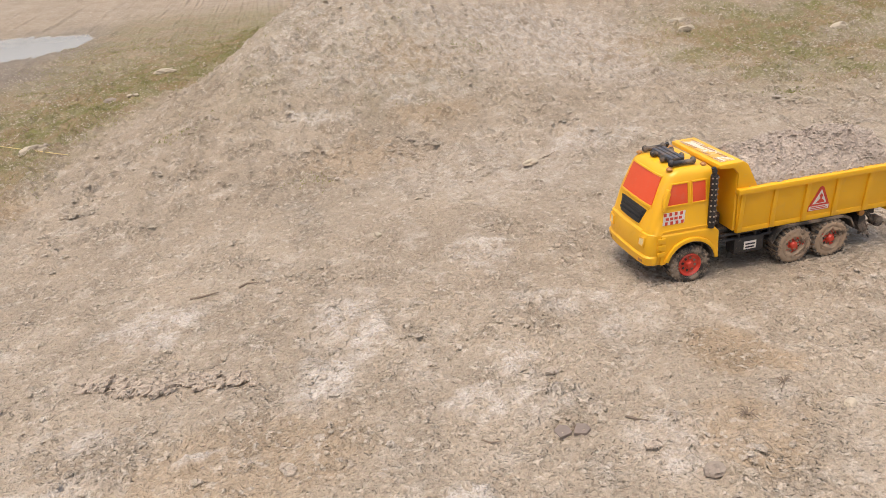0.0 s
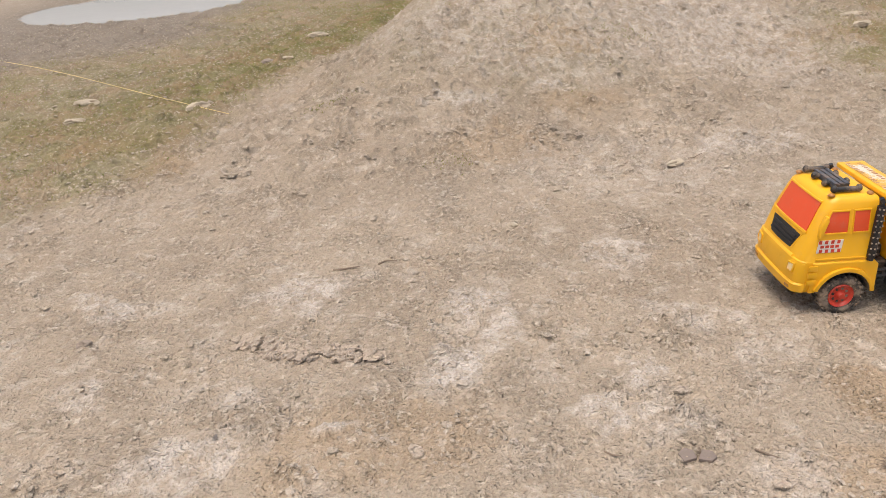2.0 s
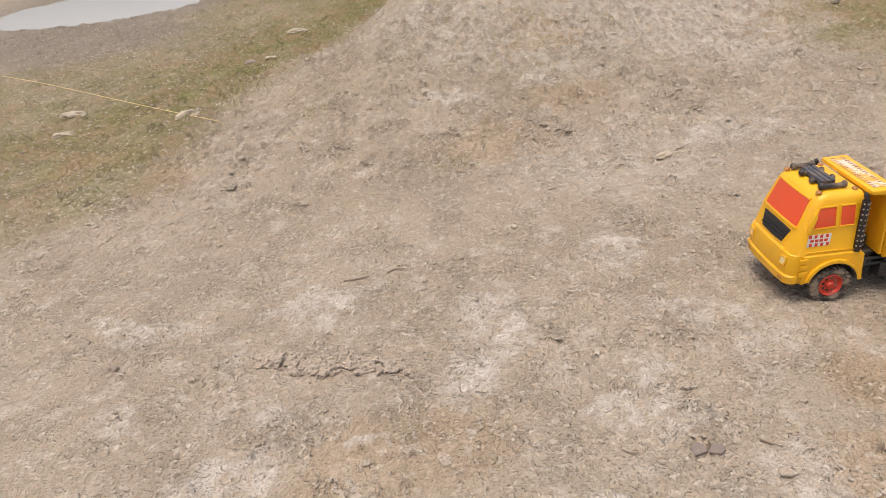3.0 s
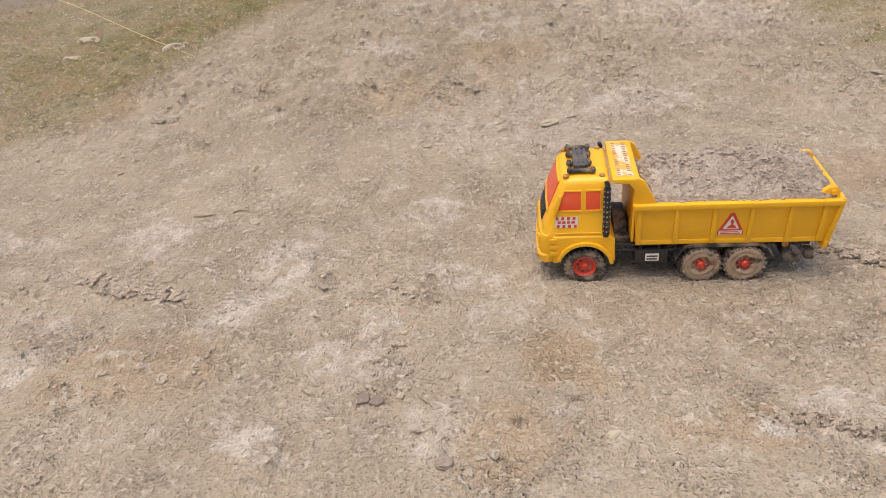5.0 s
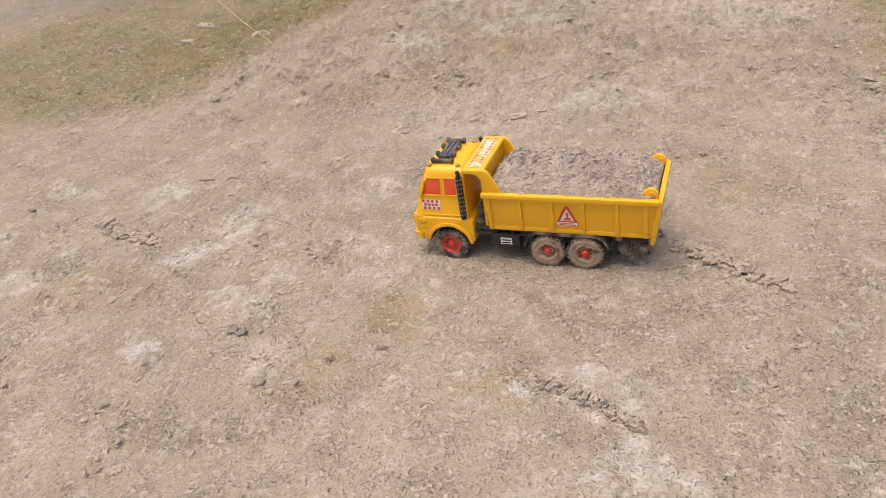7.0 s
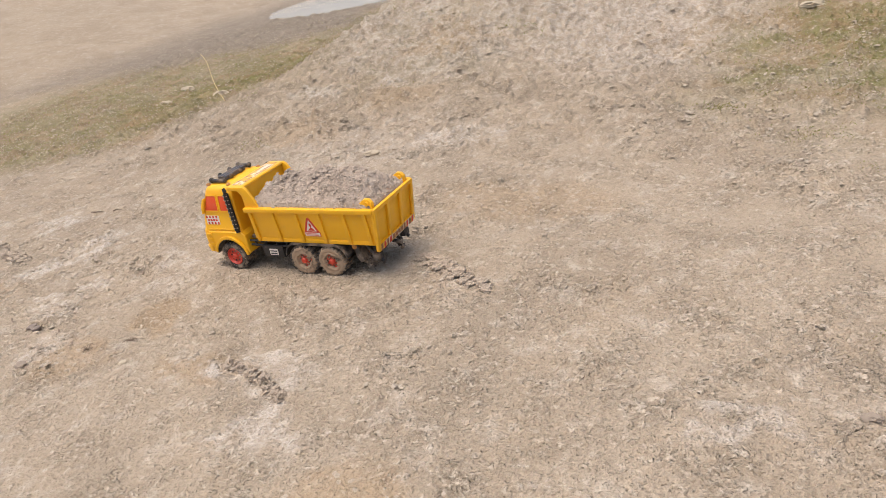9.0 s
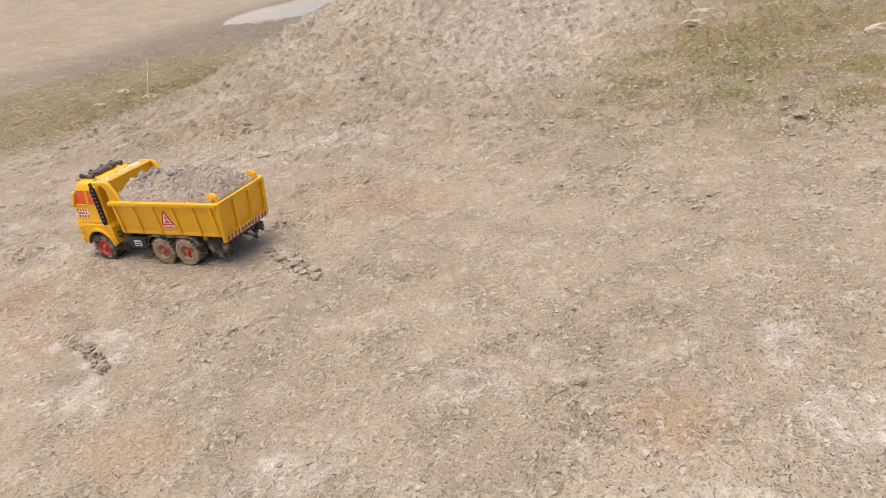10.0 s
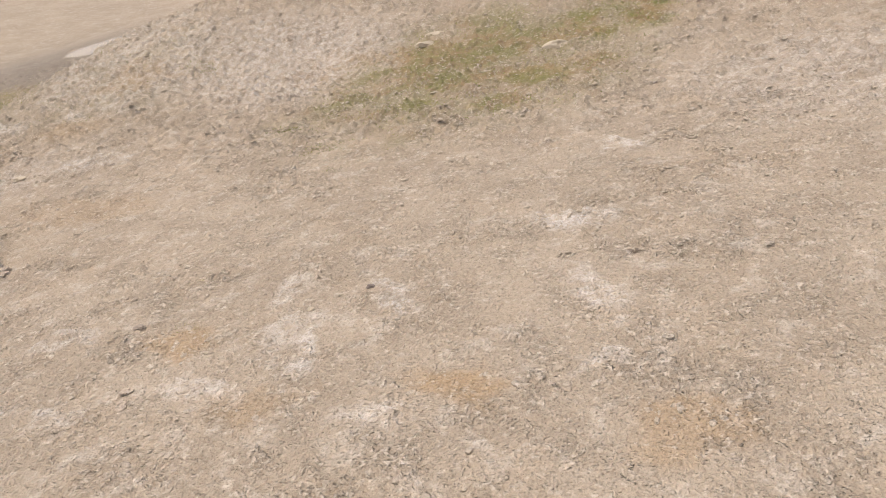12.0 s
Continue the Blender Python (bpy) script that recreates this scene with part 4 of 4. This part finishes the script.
# crumbs strewn over the ground, thick where it is broken
def strewn(n, x0, x1, y0, y1, seed, lo, hi, power):
    r = np.random.default_rng(seed)
    x, y = r.uniform(x0, x1, n), r.uniform(y0, y1, n)
    dense = 0.95 * smooth(0.50, 0.66, fbm(x, y, 0.085, 3, 61)) + 0.25 * smooth(0.42, 0.68, fbm(x, y, 0.26, 4, 31)) + 0.35 * blots(x, y, PALE, 5) + 0.05
    dense = dense * (1 - 0.75 * grass_mask(x, y))
    keep = (r.random(n) < dense) & (np.hypot(x / 0.26, y / 0.09) > 1.0)
    x, y = x[keep], y[keep]
    g = lo + (hi - lo) * r.random(len(x)) ** power
    return np.stack([x, y, land(x, y) - 0.0004], 1), g


pa, ga = strewn(90000, -1.75, 2.45, -0.75, 0.85, 21, 0.0016, 0.0075, 3.2)
pa[:, 2] -= 0.3 * ga
tagged(crumbs("earth_crumbs", pa, ga, CLOD, 2, 0.7), "small dry crumbs of earth strewn about", "earth", kind="stuff")
pb, gb = strewn(42000, -2.6, 2.9, 0.75, 3.2, 22, 0.0025, 0.012, 3.5)
pb[:, 2] -= 0.35 * gb
tagged(crumbs("earth_clods", pb, gb, CLOD, 3, 0.55), "dry clods of earth strewn about", "earth", kind="stuff")


# ---- grass: thin short growth, one mesh ----
def make_grass(n, seed):
    r = np.random.default_rng(seed)
    x, y = r.uniform(-3.2, 2.6, n), r.uniform(0.35, 4.6, n)
    keep = r.random(n) < grass_mask(x, y) ** 1.3 * smooth(0.38, 0.62, fbm(x, y, 0.09, 3, 301))
    x, y = x[keep], y[keep]
    # small tufts of their own on the bare ground
    for tx, ty, spread, k in ((0.71, 0.87, 0.035, 180), (0.93, 0.65, 0.042, 220), (1.05, 0.46, 0.028, 120), (1.05, -0.14, 0.017, 80), (1.13, -0.31, 0.021, 100), (-0.09, 1.58, 0.05, 260), (-0.74, 0.67, 0.035, 160), (-1.11, 1.11, 0.049, 180)):
        x, y = np.append(x, tx + spread * r.normal(size=k)), np.append(y, ty + 0.6 * spread * r.normal(size=k))
    m = len(x)
    z = land(x, y) - 0.002
    h, a, lean = r.uniform(0.003, 0.010, m), r.random(m) * 6.283, r.uniform(0.3, 1.4, m)
    h = h * (0.45 + 0.55 * smooth(0.3, 0.9, y))
    w = (0.0006 + 0.0008 * r.random(m)) * (0.5 + 0.5 * smooth(0.3, 0.9, y))
    dx, dy = np.cos(a), np.sin(a)
    root0 = np.stack([x - w * dy, y + w * dx, z], 1)
    root1 = np.stack([x + w * dy, y - w * dx, z], 1)
    mid0 = np.stack([x - 0.6 * w * dy + 0.4 * lean * h * dx, y + 0.6 * w * dx + 0.4 * lean * h * dy, z + 0.7 * h], 1)
    tip = np.stack([x + lean * h * dx, y + lean * h * dy, z + h], 1)
    verts = np.stack([root0, root1, tip, mid0], 1).reshape(-1, 3)
    q = np.arange(m)[:, None] * 4
    mat, nn, ll, bb = material("grass_blades", 0.8)
    rnd = nn.new("ShaderNodeNewGeometry").outputs["Random Per Island"]
    ll.new(node_mix(nn, ll, rnd, (0.30, 0.24, 0.09), (0.165, 0.195, 0.04)), bb.inputs["Base Color"])
    return tagged(joined_mesh("grass", verts, q + np.array([[0, 1, 2, 3]]), mat), "short sparse green and straw-coloured grass", "grass", kind="stuff")


make_grass(420000, 77)


# ---- stones ----
def stone(name, x, y, size, seed, mat, label, turn=0.0, category="stone", flat=0.6):
    ob = part(name, lump(size, seed, flat, 0.75, 3), mat, None, smooth_angle=16)
    ob.matrix_world = pose(x, y, ground_z(x, y) - size[2] * 0.25, 0, 0, turn)
    return tagged(ob, label, category)


stone("stone", -1.585, 1.454, (0.042, 0.024, 0.022), 1.3, STONE, "pale broken stone lying in thin grass", 15)
stone("stone", -1.339, 2.805, (0.058, 0.020, 0.017), 2.9, STONE, "long pale stone lying in green grass", -12)
stone("stone", -2.10, 1.743, (0.046, 0.018, 0.015), 4.4, STONE, "long buff stone lying in dry grass", 4)
stone("stone", -2.063, 1.539, (0.040, 0.018, 0.014), 5.2, STONE, "low buff stone lying in dry grass", 10)
stone("stone", -1.485, 2.198, (0.030, 0.020, 0.016), 6.6, GREY_STONE, "small grey stone at the edge of the grass", 0)
stone("stone", -1.40, 2.21, (0.034, 0.012, 0.008), 7.1, STONE, "thin pale stone at the edge of the grass", 20)
stone("stone", 1.500, 1.640, (0.052, 0.026, 0.024), 1.3, STONE, "pale broken stone beside a rusty stain", 15)
stone("stone", 0.925, 1.930, (0.050, 0.018, 0.014), 4.4, STONE, "long buff stone on thin grass", 4)
stone("stone", 0.905, 1.815, (0.044, 0.018, 0.016), 5.2, STONE, "low buff stone on thin grass", 10)
stone("stone", -0.213, 0.588, (0.025, 0.012, 0.009), 8.3, STONE, "flat pale stone on dry earth", 20)
stone("pebble", -0.634, 0.324, (0.012, 0.009, 0.008), 9.1, STONE, "small pale pebble on dry earth", 0, "pebble")
stone("pebble", -0.154, -0.422, (0.010, 0.007, 0.006), 10.7, STONE, "small pale pebble on brown earth", 30, "pebble")
stone("pebble", -0.964, -0.073, (0.011, 0.008, 0.007), 11.2, GREY_STONE, "small grey pebble on dry earth", 30, "pebble")
stone("pebble", 1.025, -0.316, (0.013, 0.009, 0.008), 11.9, GREY_STONE, "small grey pebble on dry earth", 10, "pebble")
stone("pebble", 0.890, -0.689, (0.011, 0.008, 0.008), 12.4, GREY_STONE, "small grey pebble on dry earth", 60, "pebble")
stone("pebble", 1.36, -0.262, (0.008, 0.006, 0.005), 13.4, STONE, "small pale pebble on dry earth", 60, "pebble")
stone("clod", 1.44, -0.177, (0.009, 0.006, 0.006), 14.4, SHARD, "small dark clod on pale crust", 20, "clod")
stone("clod", 1.78, -0.065, (0.017, 0.011, 0.008), 15.4, CLOD, "dark crumbly clod of earth", 20, "clod")
stone("clod", -1.268, 0.734, (0.022, 0.012, 0.011), 16.4, CLOD, "broken dry clod of earth", 35, "clod")
stone("clod", -1.31, 0.722, (0.026, 0.010, 0.008), 17.1, CLOD, "flat dry clod of earth", 5, "clod")
stone("clod", -1.373, -0.023, (0.012, 0.010, 0.008), 18.0, GREY_STONE, "dark crumbly clod of earth", 15, "clod")
stone("clod", -0.372, -0.479, (0.013, 0.010, 0.008), 19.3, GREY_STONE, "dark crumbly clod of earth", 15, "clod")


# ---- flakes of dried mud ----
def flake(x, y, size, seed, mat, label, turn=0.0):
    r = random.Random(seed)
    n = 9
    ring = [(size[0] * r.uniform(0.65, 1.1) * math.cos(6.283 * k / n), size[1] * r.uniform(0.65, 1.1) * math.sin(6.283 * k / n)) for k in range(n)]
    bm = prism(ring, lambda u, v, d: (u, v, d), 0.0, size[2], 0.0007)
    for v in bm.verts:
        v.co.z += 0.0018 * noise.noise(v.co * 120 + Vector((seed, 0, 0)))
    ob = part("flake", bm, mat, None, smooth_angle=20)
    ob.matrix_world = pose(x, y, ground_z(x, y) + 0.0005, r.uniform(-6, 6), r.uniform(-6, 6), turn)
    return tagged(ob, label, "flake")


flake(1.162, -0.533, (0.017, 0.010, 0.004), 20.1, CRUST, "thin pale flake on rusty earth", 130)
flake(1.145, -0.497, (0.013, 0.009, 0.003), 21.1, CRUST, "thin pale flake on rusty earth", 40)
flake(-0.832, -0.321, (0.016, 0.010, 0.004), 22.7, CRUST, "thin pale flake on dry earth", 120)
flake(-0.47, -0.242, (0.015, 0.009, 0.004), 23.3, CRUST, "thin pinkish flake of dried mud", 10)
flake(-0.41, -0.42, (0.016, 0.010, 0.003), 24.3, CRUST, "thin pale flake of dried mud", 10)


# ---- grey shards near the camera's start ----
def shard(x, y, outline, turn, label):
    bm = prism(outline, lambda u, v, d: (u, v, d), 0.0, 0.0045, 0.0008)
    ob = part("shard", bm, SHARD)
    ob.matrix_world = pose(x, y, ground_z(x, y) - 0.0005, 2, -3, turn)
    return tagged(ob, label, "shard", group="two broken shards")


shard(-0.503, -0.362, [(-0.010, -0.008), (0.007, -0.010), (0.010, 0.002), (0.004, 0.010), (-0.009, 0.007)], 20, "dark grey broken shard on pale earth")
shard(-0.481, -0.369, [(-0.009, -0.009), (0.006, -0.008), (0.011, 0.001), (0.005, 0.009), (-0.007, 0.009)], -25, "dark grey broken shard on pale earth")


# ---- curled plates of dried mud ----
def mud_crust(points, width, seed, label):
    r = random.Random(seed)
    thing = tagged(new("mud_crust"), label, "dried mud")
    pts = [Vector((x, y, 0)) for x, y in points]
    for a, b in zip(pts, pts[1:]):
        steps = max(1, round((b - a).length / (width * 0.42)))
        for k in range(steps):
            for lane in range(3):
                c = a.lerp(b, (k + r.random()) / steps) + Vector((r.uniform(-0.3, 0.3), r.uniform(-0.45, 0.45) + (lane - 1) * 0.32, 0)) * width
                size = width * r.uniform(0.16, 0.62)
                n = r.randint(7, 11)
                ring = []
                for q in range(n):
                    t = 6.283 * q / n
                    rad = size * r.uniform(0.5, 1.15)
                    ring.append((rad * 1.35 * math.cos(t), rad * 0.7 * math.sin(t)))
                bm = prism(ring, lambda u, v, d: (u, v, d), 0.0, r.uniform(0.003, 0.0065), 0.0008)
                bmesh.ops.subdivide_edges(bm, edges=bm.edges[:], cuts=1)
                for v in bm.verts:
                    v.co += Vector((1, 1, 1)) * 0.0042 * noise.noise(v.co * 170 + Vector((seed, k, lane)))
                plate = part("plate", bm, CRUST, thing, "", 18)
                plate.matrix_world = pose(c.x, c.y, ground_z(c.x, c.y) + 0.0005, r.uniform(-12, 8), r.uniform(-10, 10), r.uniform(-40, 40))
    return thing


mud_crust([(-1.117, -0.042), (-1.021, -0.083), (-0.961, -0.090), (-0.876, -0.109)], 0.028, 3, "broken ridge of pale dried mud plates")
mud_crust([(0.235, 0.022), (0.292, -0.002), (0.352, -0.048), (0.430, -0.080)], 0.024, 8, "broken ridge of dried mud plates behind the truck")
mud_crust([(0.060, -0.385), (0.120, -0.395), (0.180, -0.42), (0.24, -0.45)], 0.013, 12, "crumbled plates of pale dried mud")


# ---- twigs, dry sprigs and a length of line ----
def twig(points, radius, label):
    pts = [(x, y, ground_z(x, y) + radius * 0.8 + k * 0.001) for k, (x, y) in enumerate(points)]
    return tagged(part("twig", tube(pts, [radius, radius * 0.9, radius * 0.5][: len(pts)], 6), TWIG), label, "twig")


twig([(-0.990, 0.192), (-0.968, 0.190), (-0.940, 0.196)], 0.0022, "dark dry twig on pale earth")
twig([(-0.905, 0.203), (-0.89, 0.206), (-0.868, 0.205)], 0.0020, "dark dry twig on pale earth")
twig([(-0.60, -0.345), (-0.59, -0.352), (-0.578, -0.353)], 0.0014, "thin dry twig on pale earth")
twig([(-0.42, -0.36), (-0.408, -0.368), (-0.40, -0.38)], 0.0014, "thin dry twig on pale earth")
twig([(-0.17, 0.63), (-0.15, 0.637), (-0.13, 0.640)], 0.0014, "thin dry twig on pale earth")


def sprig(x, y, spread, seed, label):
    r = random.Random(seed)
    z = ground_z(x, y)
    thing = tagged(new("dry_sprig"), label, "dry plant")
    for k in range(11):
        a = r.random() * 6.283
        q = 0.7 * spread * r.uniform(0.4, 1.0)
        part("stem", tube([(x, y, z), (x + 0.5 * q * math.cos(a), y + 0.5 * q * math.sin(a), z + 0.006), (x + q * math.cos(a), y + q * math.sin(a), z + 0.003)], [0.0009, 0.0008, 0.0004], 5), TWIG, thing)
    return thing


sprig(-0.483, -0.359, 0.020, 5, "dry brown sprig flat on the earth")
sprig(-0.279, -0.401, 0.026, 6, "dry brown sprig flat on the earth")
sprig(-0.20, -0.36, 0.028, 7, "dry brown sprig flat on the earth")
sprig(1.90, -0.06, 0.022, 8, "dry brown sprig flat on the earth")

line_pts = []
line_a, line_b = Vector((-2.9, 2.70, ground_z(-2.9, 2.70) + 0.02)), Vector((-1.45, 1.33, ground_z(-1.45, 1.33) + 0.012))
for k in range(41):
    q = k / 40
    line_pts.append(line_a.lerp(line_b, q) + Vector((0, 0.012 * math.sin(6 * q), 0.03 * q * (1 - q))))
tagged(part("cord", tube(line_pts, 0.0012, 6), LINE), "thin yellow cord lying across the grass", "cord")
